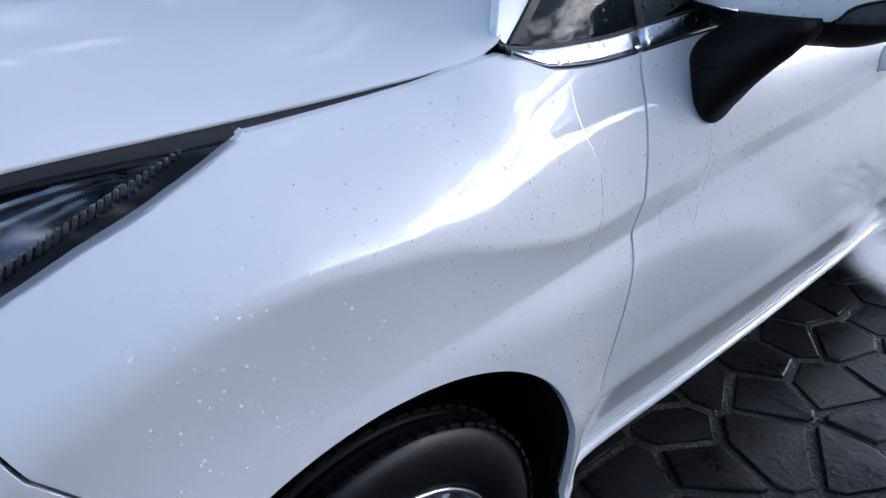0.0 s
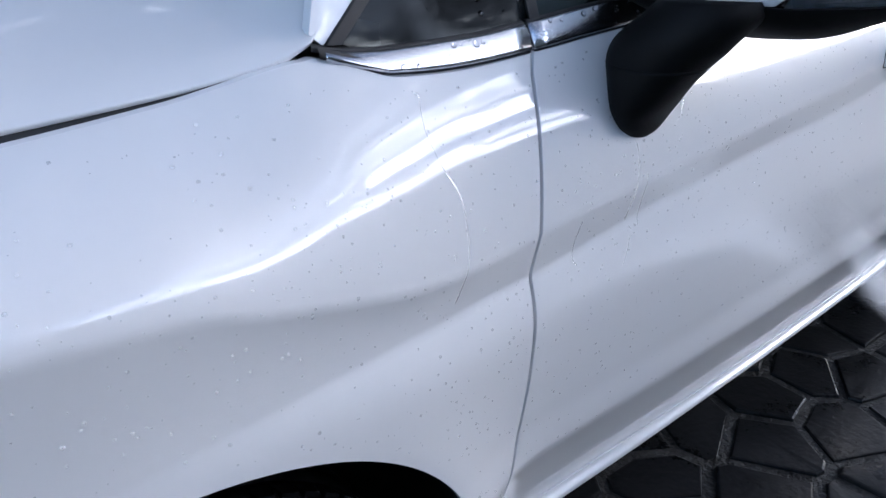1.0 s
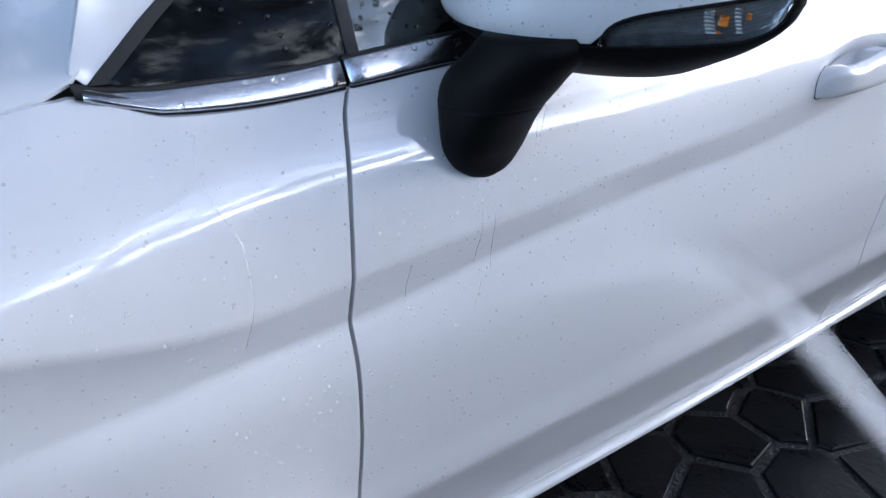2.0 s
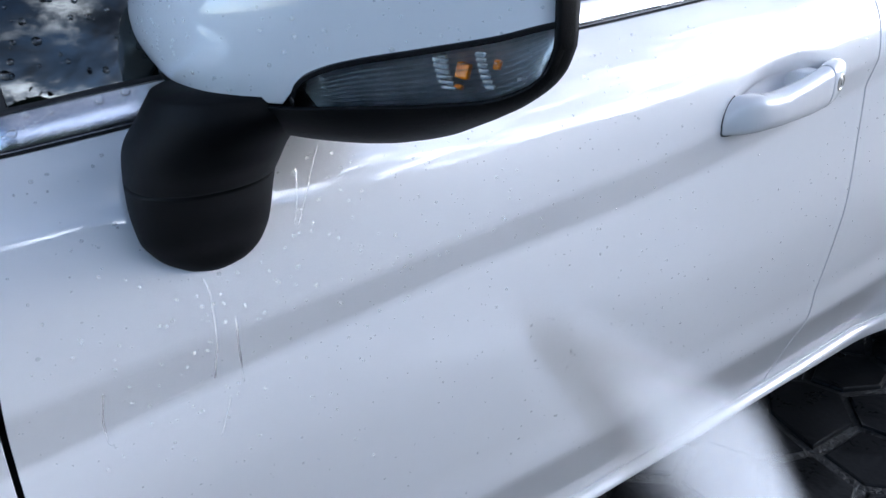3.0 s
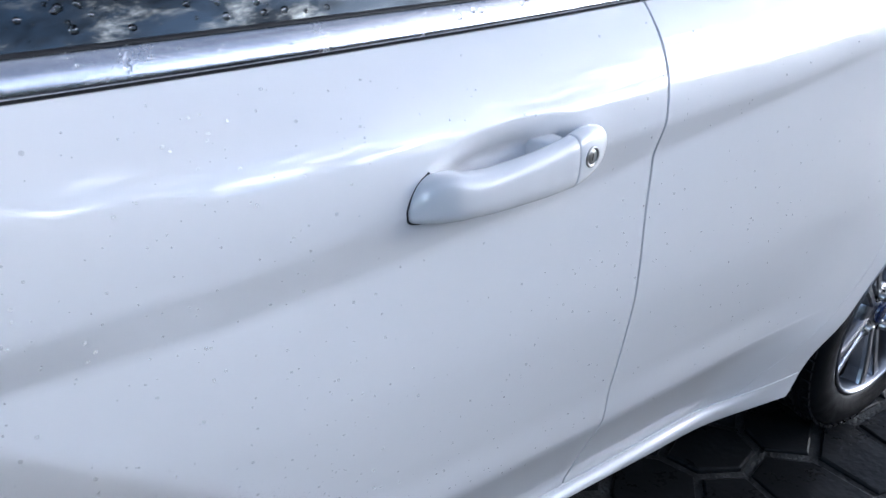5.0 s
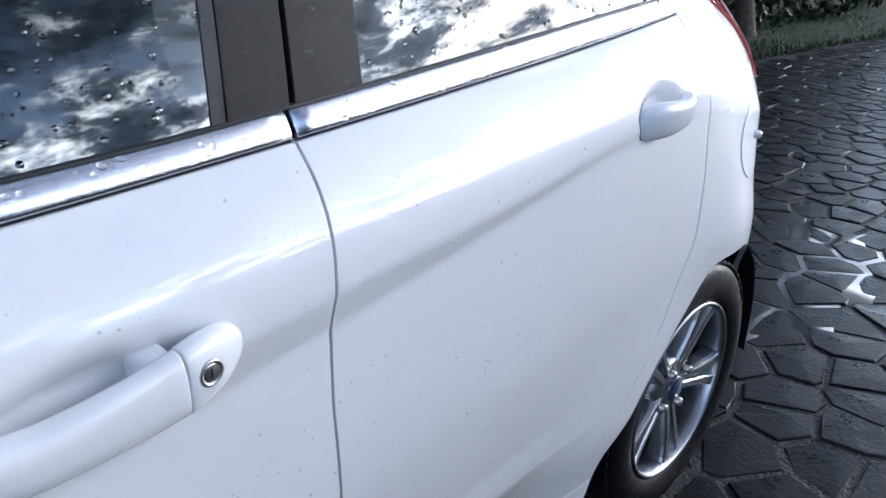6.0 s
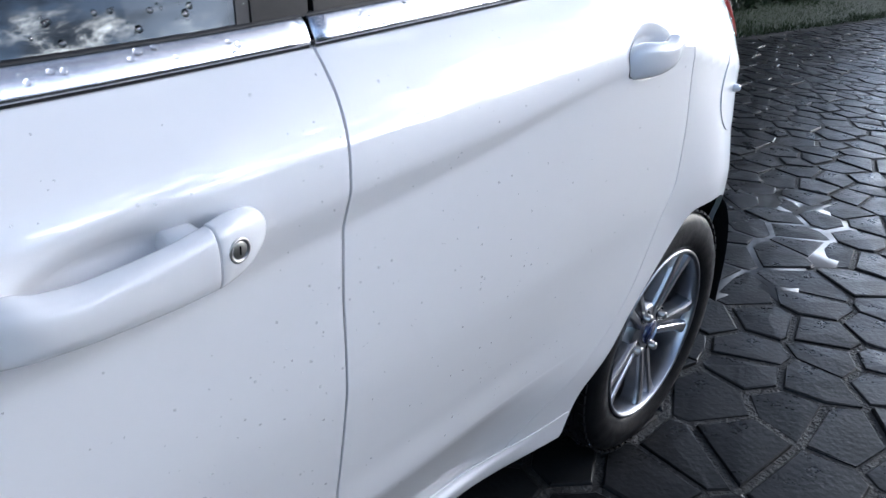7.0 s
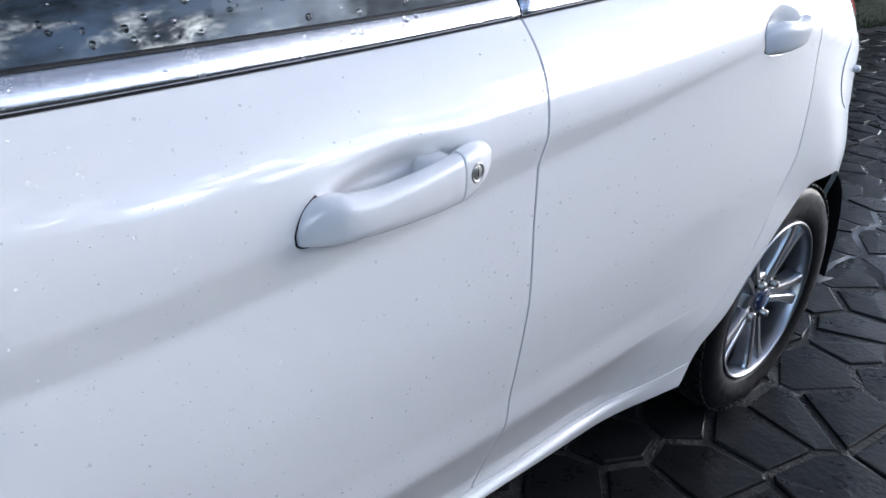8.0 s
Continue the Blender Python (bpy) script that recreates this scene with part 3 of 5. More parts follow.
A_EDGE = [(0.246, 0.982), (0.30, 1.028), (0.40, 1.105), (0.52, 1.185), (0.66, 1.265), (0.82, 1.335), (0.98, 1.38)]
ROOF_EDGE = curve((0.98, 1.395), (1.3, 1.425), (1.7, 1.432), (2.1, 1.415), (2.45, 1.375), (2.75, 1.32))
front_top = [(x, ROOF_EDGE(x) - 0.012) for x in (1.05, 1.2, 1.35, 1.5)]
outline = [(p[0] + 0.016, p[1]) for p in A_EDGE[:3]] + [(0.486, 1.153), (0.486, trim_top(0.486) + 0.001)] + along(trim_top, 0.47, 0.275, 0.001, 10)
sheet("quarter_glass", outline, glass_skin, QUARTER, fender, "small dark front quarter window", gap=0.03, depth=0.004)
outline = [(0.487, 1.154), (0.487, trim_top(0.487)), (0.500, trim_top(0.50)), (0.500, 1.163)]
sheet("window_divider", outline, glass_skin, RUBBER, front_door, "black window divider", gap=0.02, lift=0.003)
outline = [(0.501, 1.163)] + [(p[0] + 0.016, p[1]) for p in A_EDGE[3:]] + front_top + [post(1.515, 1.40), post(1.515, trim_top(1.515))] + along(trim_top, 1.50, 0.501, 0.001, 40)
sheet("window_glass", outline, glass_skin, GLASS, front_door, "dark tinted side window with water drops", gap=0.04, depth=0.004)
outline = [post(1.516, trim_top(1.516)), post(1.516, 1.40), post(1.529, 1.40), post(1.529, trim_top(1.529))]
sheet("window_frame", outline, glass_skin, RUBBER, front_door, "black window frame", gap=0.03, depth=0.012, lift=0.002)
outline = [post(1.531, trim_top(1.531)), post(1.531, 1.40), post(1.594, 1.40), post(1.594, trim_top(1.594))]
sheet("pillar_cover", outline, glass_skin, PILLAR, front_door, "dark satin pillar cover with drops", gap=0.03, depth=0.012, lift=0.003)
outline = [post(1.6015, trim_top(1.6015)), post(1.6015, 1.40), post(1.682, 1.40), post(1.682, trim_top(1.682))]
sheet("pillar_cover", outline, glass_skin, PILLAR, rear_door, "dark satin pillar cover with drops", gap=0.03, depth=0.012, lift=0.003)
outline = [post(1.684, trim_top(1.684)), post(1.684, 1.40)] + [(x, ROOF_EDGE(x) - 0.012) for x in (1.8, 2.0, 2.2)] + [post(2.295, 1.36), post(2.295, trim_top(2.295))] + along(trim_top, 2.28, 1.70, 0.001, 20)
sheet("window_glass", outline, glass_skin, GLASS, rear_door, "dark tinted side window with water drops", gap=0.04, depth=0.004)
outline = [post(2.296, trim_top(2.296)), post(2.296, 1.36), post(2.316, 1.36), post(2.316, trim_top(2.316))]
sheet("window_divider", outline, glass_skin, GLOSSBLACK, rear_door, "black window divider", gap=0.03, lift=0.003)
outline = [post(2.318, trim_top(2.318)), post(2.318, 1.35), (2.43, 1.34), (2.413, 1.2), (2.398, 1.12), (2.38, 1.09), (2.36, trim_top(2.36))]
sheet("quarter_glass", outline, glass_skin, GLASS, rear_door, "small dark quarter window", gap=0.03, depth=0.004)
outline = smooth_line([(2.335, 1.067), (2.378, 1.066), (2.404, 1.080), (2.418, 1.12), (2.437, 1.20), (2.455, 1.34)]) + smooth_line([(2.432, 1.34), (2.415, 1.21), (2.397, 1.13), (2.381, 1.10), (2.364, 1.089), (2.335, 1.081)])
sheet("corner_trim", outline, glass_skin, CHROME, rear_door, "polished chrome corner trim", gap=0.01, lift=0.010, rim=0.004)
outline = A_EDGE + [(p[0] + 0.015, p[1] + 0.0) for p in A_EDGE[::-1]]
sheet("pillar_seal", outline, glass_skin, RUBBER, car, "black rubber seal", gap=0.015, lift=0.004)
A_FRONT = [(0.235, 0.992), (0.262, 1.055), (0.335, 1.15), (0.44, 1.245), (0.58, 1.33), (0.75, 1.40), (0.93, 1.44)]
outline = [(p[0] - 0.001, p[1]) for p in A_EDGE] + A_FRONT[::-1]
a_pillar = sheet("windscreen_pillar", outline, glass_skin, PAINT, car, gap=0.015)
outline = [(2.44, 1.088), (2.60, 1.103), (2.69, 1.088), (2.86, 1.085), (2.82, 1.18), (2.74, 1.30), (2.70, 1.33), (2.50, ROOF_EDGE(2.5)), (2.478, 1.34), (2.465, 1.20), (2.449, 1.12)]
c_pillar = sheet("rear_pillar", outline, glass_skin, PAINT, car, gap=0.02)
NEAR_PANELS += [a_pillar, c_pillar]


# ---- door handles ----
def door_handle(door, move, lock):
    def put(secs):
        return [(s[0] + move[0], s[1] + move[1], s[2] + move[2], s[3], s[4]) for s in secs]
    if lock:
        secs = [(1.2285, 0.8400, 0.012, 0.0045, 0.003), (1.2320, 0.8435, 0.010, 0.0110, 0.009), (1.2430, 0.8510, 0.004, 0.0190, 0.0150), (1.2560, 0.8550, -0.001, 0.0235, 0.0190), (1.2700, 0.8562, -0.005, 0.0240, 0.0210), (1.286, 0.8555, -0.009, 0.0220, 0.0195),
                (1.306, 0.8552, -0.0110, 0.0218, 0.0185), (1.328, 0.8568, -0.0130, 0.0227, 0.0165), (1.350, 0.8586, -0.0138, 0.0238, 0.0155), (1.373, 0.8606, -0.0138, 0.0252, 0.0148), (1.392, 0.8628, -0.0130, 0.0263, 0.0148), (1.406, 0.8648, -0.0122, 0.0272, 0.0150), (1.4125, 0.8655, -0.0118, 0.0275, 0.0148)]
    else:
        secs = [(2.124, 0.920, 0.030, 0.005, 0.005), (2.128, 0.924, 0.026, 0.0140, 0.011), (2.141, 0.932, 0.018, 0.0235, 0.016), (2.162, 0.936, 0.010, 0.0265, 0.018), (2.182, 0.937, 0.004, 0.0250, 0.017), (2.202, 0.9385, 0.0, 0.0225, 0.015),
                (2.217, 0.941, -0.001, 0.0215, 0.014), (2.231, 0.945, 0.001, 0.0215, 0.014), (2.242, 0.949, 0.006, 0.0190, 0.014), (2.249, 0.952, 0.012, 0.0130, 0.012), (2.253, 0.954, 0.018, 0.004, 0.006)]
    bar = loft("door_handle", put(secs) if lock else secs, PAINT, door, "white painted pull handle", n=64, power=2.6 if lock else 2.5)
    # the stub that carries the bar's rear end
    if lock:
        loft("handle_foot", [(1.3880, 0.8630, 0.022, 0.0170, 0.014), (1.3895, 0.8632, 0.020, 0.0200, 0.018), (1.3940, 0.8640, 0.013, 0.0218, 0.023), (1.401, 0.8650, 0.009, 0.0225, 0.0245), (1.4115, 0.866, 0.008, 0.0225, 0.0235)], PAINT, door, n=48, power=2.7)
    if lock:
        loft("lock_cover", put([(1.4139, 0.8660, -0.0110, 0.0275, 0.0145), (1.4149, 0.8662, -0.0114, 0.0282, 0.0153), (1.430, 0.8690, -0.009, 0.0280, 0.0160), (1.447, 0.8715, -0.005, 0.0255, 0.0150), (1.460, 0.8735, -0.001, 0.0205, 0.013), (1.470, 0.8750, 0.003, 0.0115, 0.010), (1.4750, 0.8755, 0.007, 0.0035, 0.005)]),
             PAINT, door, "white lock cover", n=56, power=2.7)
        face = pose(1.4320, -0.0240, 0.8710, 0, 0, 10)
        lathe("lock_ring", [(0.0113, 0.004), (0.0113, -0.0008), (0.0103, -0.0018), (0.0086, -0.0014), (0.0082, 0.001)], STEEL, door, "steel lock ring", n=40, m=face)
        lathe("lock_cylinder", [(0.0083, 0.002), (0.0082, -0.0002), (0.0068, -0.0010), (0.0001, -0.0012)], STEEL, door, "brushed steel lock cylinder", n=40, m=face)
        part("key_slot", block((0.0016, 0.0016, 0.0078), face @ pose(0, -0.0008, 0), 0.0003), GLOSSBLACK, door, "dark key slot")
    # front-end gasket, run on under the locking bar as the gap's painted shade
    outer = smooth_line([(1.2550, 0.8780), (1.2510, 0.8755), (1.2420, 0.8690), (1.2320, 0.8560), (1.2265, 0.8440), (1.2270, 0.8370), (1.2340, 0.8310), (1.2550, 0.8290), (1.2850, 0.8285), (1.3100, 0.8300), (1.3400, 0.8318), (1.3700, 0.8338), (1.4050, 0.8370)] if lock else [(1.2550, 0.8780), (1.2510, 0.8755), (1.2420, 0.8690), (1.2320, 0.8560), (1.2265, 0.8440), (1.2270, 0.8370), (1.2340, 0.8310), (1.2550, 0.8290), (1.2850, 0.8280)], 4)
    ring = [(p[0] + move[0], p[1] + move[1]) for p in outer]
    inner = [(p[0] + 0.0014, p[1] + 0.002 * (0.85 - p[1] + move[1]) / 0.03) for p in ring]
    sheet("handle_gasket", ring + inner[::-1], skin, RUBBER, door, "thin black gasket and gap shade", gap=0.004, depth=0.004, lift=0.0008, rim=0.0004)
    return bar


door_handle(front_door, (0.0, 0.0, 0.0), True)
door_handle(rear_door, (0.894, 0.082, 0.0), False)


# ---- side mirror ----
mirror = part("side_mirror", block((0.06, 0.03, 0.05), pose(0.64, 0.02, 0.975), 0.008), BLACK, front_door, "white and black side mirror on a black foot")
REAR_X = 0.762
face_x = curve((-0.205, 0.761), (-0.201, 0.757), (-0.193, 0.748), (-0.163, 0.718), (-0.125, 0.676), (-0.092, 0.640), (-0.06, 0.614), (-0.02, 0.598), (0.03, 0.592), (0.094, 0.596), (0.115, 0.622))
head_top = curve((-0.205, 1.070), (-0.195, 1.092), (-0.16, 1.115), (-0.10, 1.128), (-0.03, 1.122), (0.03, 1.112), (0.115, 1.085))
head_low = curve((-0.205, 1.030), (-0.197, 1.014), (-0.18, 0.998), (-0.14, 0.976), (-0.08, 0.954), (-0.03, 0.951), (0.03, 0.957), (0.115, 0.985))


def shell(y, z, out=0.0):
    """The mirror's front at height z on the station y."""
    mid, half = 0.5 * (head_top(y) + head_low(y)), 0.5 * (head_top(y) - head_low(y))
    u = max(-1.0, min(1.0, (z - mid) / half))
    fx = face_x(y) - out
    return (REAR_X - (REAR_X - fx) * (1 - abs(u) ** 2.6) ** 0.42, y - out * 0.6, z)


def shell_patch(name, y0, y1, low, high, mat, label, out=0.0, ny=36, nz=20):
    rows = []
    for i in range(ny + 1):
        y = y0 + (y1 - y0) * i / ny
        a, b = low(y), high(y)
        rows.append([shell(y, a + (b - a) * (0.5 - 0.5 * math.cos(math.pi * j / nz)), out) for j in range(nz + 1)])
    bm = bmesh.new()
    vs = [[bm.verts.new(p) for p in r] for r in rows]
    for r1, r2 in zip(vs, vs[1:]):
        for j in range(nz):
            bm.faces.new((r1[j], r1[j + 1], r2[j + 1], r2[j]))
    ob = part(name, bm, mat, mirror, label)
    if mat not in (LENS, BOWL):
        ob.modifiers.new("thick", "SOLIDIFY").thickness = 0.003
    return ob


lamp_low = curve((-0.205, 1.033), (-0.195, 1.0135), (-0.18, 1.002), (-0.16, 0.995), (-0.13, 0.993), (-0.085, 0.993))
lamp_top = curve((-0.205, 1.041), (-0.195, 1.038), (-0.18, 1.033), (-0.15, 1.0265), (-0.115, 1.019), (-0.10, 1.0125), (-0.092, 1.005), (-0.088, 0.998))
split_z = curve((-0.085, 0.995), (-0.04, 0.997), (0.115, 1.004))
shell_patch("mirror_cap", -0.2045, 0.1145, lambda y: lamp_top(y) + 0.0035 if y < -0.086 else split_z(y), lambda y: head_top(y) - 1e-4, PAINT, "glossy white mirror cap")
shell_patch("mirror_underside", -0.2045, 0.1145, lambda y: head_low(y) + 1e-4, lambda y: lamp_low(y) + 0.0005 if y < -0.086 else split_z(y) - 0.001, BLACK, "matt black mirror underside")
shell_patch("lamp_seal", -0.2045, -0.086, lambda y: lamp_top(y) + 0.0004, lambda y: lamp_top(y) + 0.0040, GLOSSBLACK, "black seal over the indicator", out=-0.001, nz=4)
shell_patch("indicator_lens", -0.2045, -0.088, lambda y: lamp_low(y), lambda y: max(lamp_top(y), lamp_low(y) + 0.001), LENS, "clear ribbed indicator lens", out=0.001, nz=10)
indicator = shell_patch("indicator_bowl", -0.2045, -0.088, lambda y: lamp_low(y) - 0.008, lambda y: max(lamp_top(y), lamp_low(y)) + 0.003, BOWL, "dark grey indicator bowl", out=-0.014, nz=10)
for k in range(9):
    f = (k + 0.5) / 9
    rows = []
    for i in range(61):
        y = -0.199 + 0.106 * i / 60
        z = lamp_low(y) + (lamp_top(y) - lamp_low(y)) * f
        if z > lamp_low(y) + 0.0005:
            rows.append([shell(y, z - 0.0008, -0.003), shell(y, z, -0.0012), shell(y, z + 0.0008, -0.003)])
    if len(rows) > 3:
        grid("lens_rib", rows, RIB, mirror, "thin clear rib")
for k in range(7):
    z = 1.0045 + 0.0034 * k
    for y, wide in ((-0.1530, 0.0095), (-0.1700, 0.0055)):
        p = Vector(shell(y, z, -0.0055))
        part("reflector_rib", block((0.004, wide, 0.0021), Matrix.Translation(p) @ pose(0, 0, 0, 8, 0, 34), 0.0005), SHINE, mirror, "reflector rib, white for the gleam of chrome")
for y, z, size in ((-0.1615, 1.0150, (0.007, 0.0085, 0.0095)), (-0.1765, 1.0185, (0.006, 0.0045, 0.0060)), (-0.1570, 1.0045, (0.005, 0.0055, 0.0030))):
    p = Vector(shell(y, z, -0.0055))
    part("indicator_bulb", block(size, Matrix.Translation(p) @ pose(0, 0, 0, 12, 9, 34), 0.0014), AMBER, mirror, "small amber bulb", smooth=False)
stations = [0.0845 - 0.289 * (0.5 - 0.5 * math.cos(math.pi * i / 40)) for i in range(41)]
ring = [(y, head_top(y)) for y in stations] + [(-0.2052, 1.063), (-0.2055, 1.050), (-0.2052, 1.037)] + [(y, head_low(y)) for y in stations[::-1]] + [(0.0855, 1.06), (0.0855, 1.01)]


def outward(k, d):
    """The bezel's outline point k, moved outwards by d."""
    p, q, r = (Vector(ring[(k + i) % len(ring)]) for i in (-1, 0, 1))
    t = (r - p).normalized()
    return (q.x - t.y * -d, q.y - t.x * d)


rows = []
for x, d in ((0.7575, -0.0030), (0.7572, 0.0002), (0.7590, 0.0012), (0.7690, 0.0012), (0.7735, 0.0000), (0.7740, -0.0050), (0.7690, -0.0085)):
    rows.append([(x, *outward(k, d)) for k in range(len(ring))])
grid("mirror_bezel", rows, BLACK, mirror, "black rear bezel", wrap=True)
bm = bmesh.new()
f = bm.faces.new([bm.verts.new((0.769, -0.060 + (y + 0.060) * 0.9, 1.035 + (z - 1.035) * 0.9)) for y, z in ring])
part("mirror_glass", bm, CHROME, mirror, "mirror glass facing back", smooth=False)
loft("mirror_foot", [(0.8415, 0.612, 0.037, 0.010, 0.005), (0.847, 0.612, 0.037, 0.026, 0.010), (0.862, 0.610, 0.036, 0.043, 0.017), (0.882, 0.608, 0.034, 0.052, 0.029), (0.905, 0.608, 0.030, 0.0545, 0.041), (0.930, 0.609, 0.024, 0.055, 0.056)], BLACK, mirror, "matt black mirror foot", n=44, power=2.2, axis="z")
loft("mirror_arm", [(0.9295, 0.6090, 0.024, 0.0540, 0.0550), (0.9310, 0.6094, 0.0236, 0.0551, 0.0565), (0.955, 0.613, 0.010, 0.057, 0.064), (0.985, 0.628, -0.014, 0.060, 0.060), (1.000, 0.634, -0.020, 0.058, 0.052)], BLACK, mirror, "matt black mirror arm over a fine joint", n=44, power=2.2, axis="z")

# ---- lamps, bonnet, bumpers, roof ----
low_line = curve(*[(p[0], p[1]) for p in LAMP_LOW[::-1]])
head = sheet("headlight", along(lambda x: belt_z(x) - 0.007, -0.072, -0.52, 0.0, 24) + [(-0.60, 0.79), (-0.60, 0.74), (-0.5, 0.770)] + [(p[0], p[1] + 0.001) for p in LAMP_LOW[::-1]], lambda x, z: skin(x, z) + 0.009 + 1.15 * max(0.0, z - low_line(x) - 0.010), GLOSSBLACK, car,
             "clear headlight with black surround", gap=0.012)
sheet("reflector", [(-0.180, 0.9235), (-0.26, 0.918), (-0.34, 0.900), (-0.44, 0.865), (-0.50, 0.83), (-0.50, 0.785), (-0.40, 0.842), (-0.30, 0.8865), (-0.235, 0.9085)], lambda x, z: skin(x, z) + 0.004 + 0.95 * max(0.0, z - low_line(x) - 0.010), REFLECTOR, head, "bright chrome reflector", gap=0.012, rim=0.003)
sheet("headlight_lens", along(lambda x: belt_z(x) - 0.006, -0.080, -0.52, 0.0, 24) + [(-0.605, 0.79), (-0.605, 0.74), (-0.5, 0.768)] + [(p[0], p[1]) for p in LAMP_LOW[:0:-1]], skin, LENS, head, "clear wet headlight lens", gap=0.014, depth=0.01, lift=0.001)
for k in range(34):
    x = -0.135 - 0.0072 * k
    z = low_line(x) + 0.0085 + 0.001 * min(1, k / 8)
    tall = 0.005 + 0.0065 * min(1.0, (k + 2) / 12)
    part("lens_tick", block((0.0032, 0.004, tall), pose(x, skin(x, z) + 0.004, z, 0, 14, -12), 0.0006), TICK, head, "small grey rib")


bonnet_y = curve((-0.8, 0.42), (-0.5, 0.26), (-0.26, 0.20), (-0.07, 0.173), (0.1, 0.140), (0.19, 0.120), (0.226, 0.117), (0.26, 0.128), (0.31, 0.150), (0.35, 0.17))
bonnet_z = curve((-0.8, 0.76), (-0.5, 0.87), (-0.26, 0.929), (-0.07, 0.941), (0.1, 0.957), (0.19, 0.971), (0.226, 0.981), (0.26, 1.008), (0.31, 1.055), (0.35, 1.115))


def bonnet_point(x, t):
    yl, zl = bonnet_y(x) + 0.0095, bonnet_z(x) + 0.0025
    mid = WIDTH / 2
    crown = 0.115 - 0.045 * step(0.15, 0.35, x)
    return (x - 0.08 * (1 - t * t) * step(0.0, 0.31, x), mid + (yl - mid) * -t, zl + crown * (1 - abs(t) ** 2.3))


rows = []
for i in range(49):
    x = -0.72 + 1.065 * i / 48
    row = [bonnet_point(x, -1 + 2 * j / 40) for j in range(41)]
    a, b = row[0], row[-1]
    row = [(a[0], a[1] + 0.001, a[2] - 0.005), (a[0], a[1] - 0.0012, a[2] - 0.002)] + row + [(b[0], b[1] + 0.0012, b[2] - 0.002), (b[0], b[1] - 0.001, b[2] - 0.005)]
    rows.append(row)
bonnet = grid("bonnet", rows, PAINT, car, "white bonnet", flip=False)
# black strip laid in the bonnet gap to stand for the shade there
rows = [[(x, skin(x, belt_z(x) - 0.006) + 0.0015, belt_z(x) - 0.0085), (x, skin(x, belt_z(x) - 0.004) + 0.005, belt_z(x) - 0.004), (x, belt_y(x) + 0.022, belt_z(x) - 0.002)] for x in [-0.5 + 0.72 * i / 40 for i in range(41)]]
grid("bonnet_seal", rows, RUBBER, car, "black strip in the bonnet gap for its shade", flip=True)
rows = [[(x, y, 0.87 + 0.05 * x) for y in (0.22, 0.5, 0.86, 1.22, 1.50)] for x in (-0.6, -0.2, 0.2)]
grid("engine_bay_floor", rows, INNER, car)
outline = ([(-0.3545, 0.850), (-0.3425, 0.806), (-0.3285, 0.775), (-0.3005, 0.738), (-0.2725, 0.698), (-0.2475, 0.650)] + arc(ARCH_F, ARCH_FR, 124, 186, 24) + [(-0.44, 0.24), (-0.70, 0.24), (-0.70, 0.70), (-0.55, 0.735), (-0.48, 0.775), (-0.40, 0.820)])
bumper_side = sheet("front_bumper", outline, skin, PAINT, car, gap=0.014)
NEAR_PANELS += [bumper_side]
rows = []
for i in range(15):
    z = 0.24 + 0.56 * i / 14
    y0 = skin(-0.695, min(z, 0.70)) + max(0, z - 0.70) * 0.4
    rows.append([(-0.70 - 0.14 * (1 - t * t) * (1 - 0.5 * step(0.6, 0.8, z)), WIDTH / 2 + (WIDTH / 2 - y0) * t, z) for t in [-1 + j / 10 for j in range(21)]])
grid("bumper_front", rows, PAINT, car, flip=True)
tail = sheet("tail_lamp", [(2.610, 1.098), (2.659, 1.058), (2.739, 1.006), (2.799, 0.958), (2.834, 0.918), (2.862, 0.892), (2.95, 0.875), (3.07, 0.90), (3.07, 1.05), (2.95, 1.095), (2.80, 1.10)], skin, RED, car, "red and clear tail lamp", gap=0.012, lift=0.007, rim=0.004)
sheet("clear_segment", [(2.76, 1.02), (2.83, 0.95), (2.88, 0.92), (2.90, 0.98), (2.82, 1.05)], skin, PALE_RED, tail, "pale red lamp segment", gap=0.012, lift=0.010)
NEAR_PANELS += [tail]
flap = sheet("fuel_flap", [(2.645 + 0.082 * math.cos(a * math.pi / 24), 0.818 + 0.080 * math.sin(a * math.pi / 24)) for a in range(48)], skin, PAINT, quarter, "round white fuel flap", gap=0.01, lift=0.0022, depth=0.004)
lathe("rubber_knob", [(0.0001, -0.016), (0.005, -0.015), (0.0075, -0.011), (0.0085, -0.004), (0.010, 0.004)], PAINT, quarter, "small white knob", n=20, m=pose(2.664, skin(2.664, 0.818), 0.818, 0, 0, 18))
rows = []
for i in range(25):
    z = 0.27 + 1.05 * i / 24
    if z < 1.08:
        x0 = 3.085
        y0 = skin(3.083, z)
    else:
        x0 = 3.085 - (z - 1.08) * 1.45
        y0 = max(0.2, skin(3.083, 1.08) - (z - 1.08) * 0.55)
    rows.append([(x0 + 0.05 * (1 - t * t), WIDTH / 2 + (WIDTH / 2 - y0) * t, z) for t in [-1 + j / 10 for j in range(21)]])
grid("tailgate", rows, PAINT, car)
rows = [[(x - 0.03 * (1 - t * t) * step(1.4, 0.9, x), WIDTH / 2 + (WIDTH / 2 - glass_skin(x, ROOF_EDGE(x)) - 0.0) * t, ROOF_EDGE(x) - 0.014 + 0.06 * (1 - abs(t) ** 3)) for t in [-1 + j / 10 for j in range(21)]] for x in [0.93 + 1.80 * i / 24 for i in range(25)]]
grid("roof", rows, PAINT, car)
rows = []
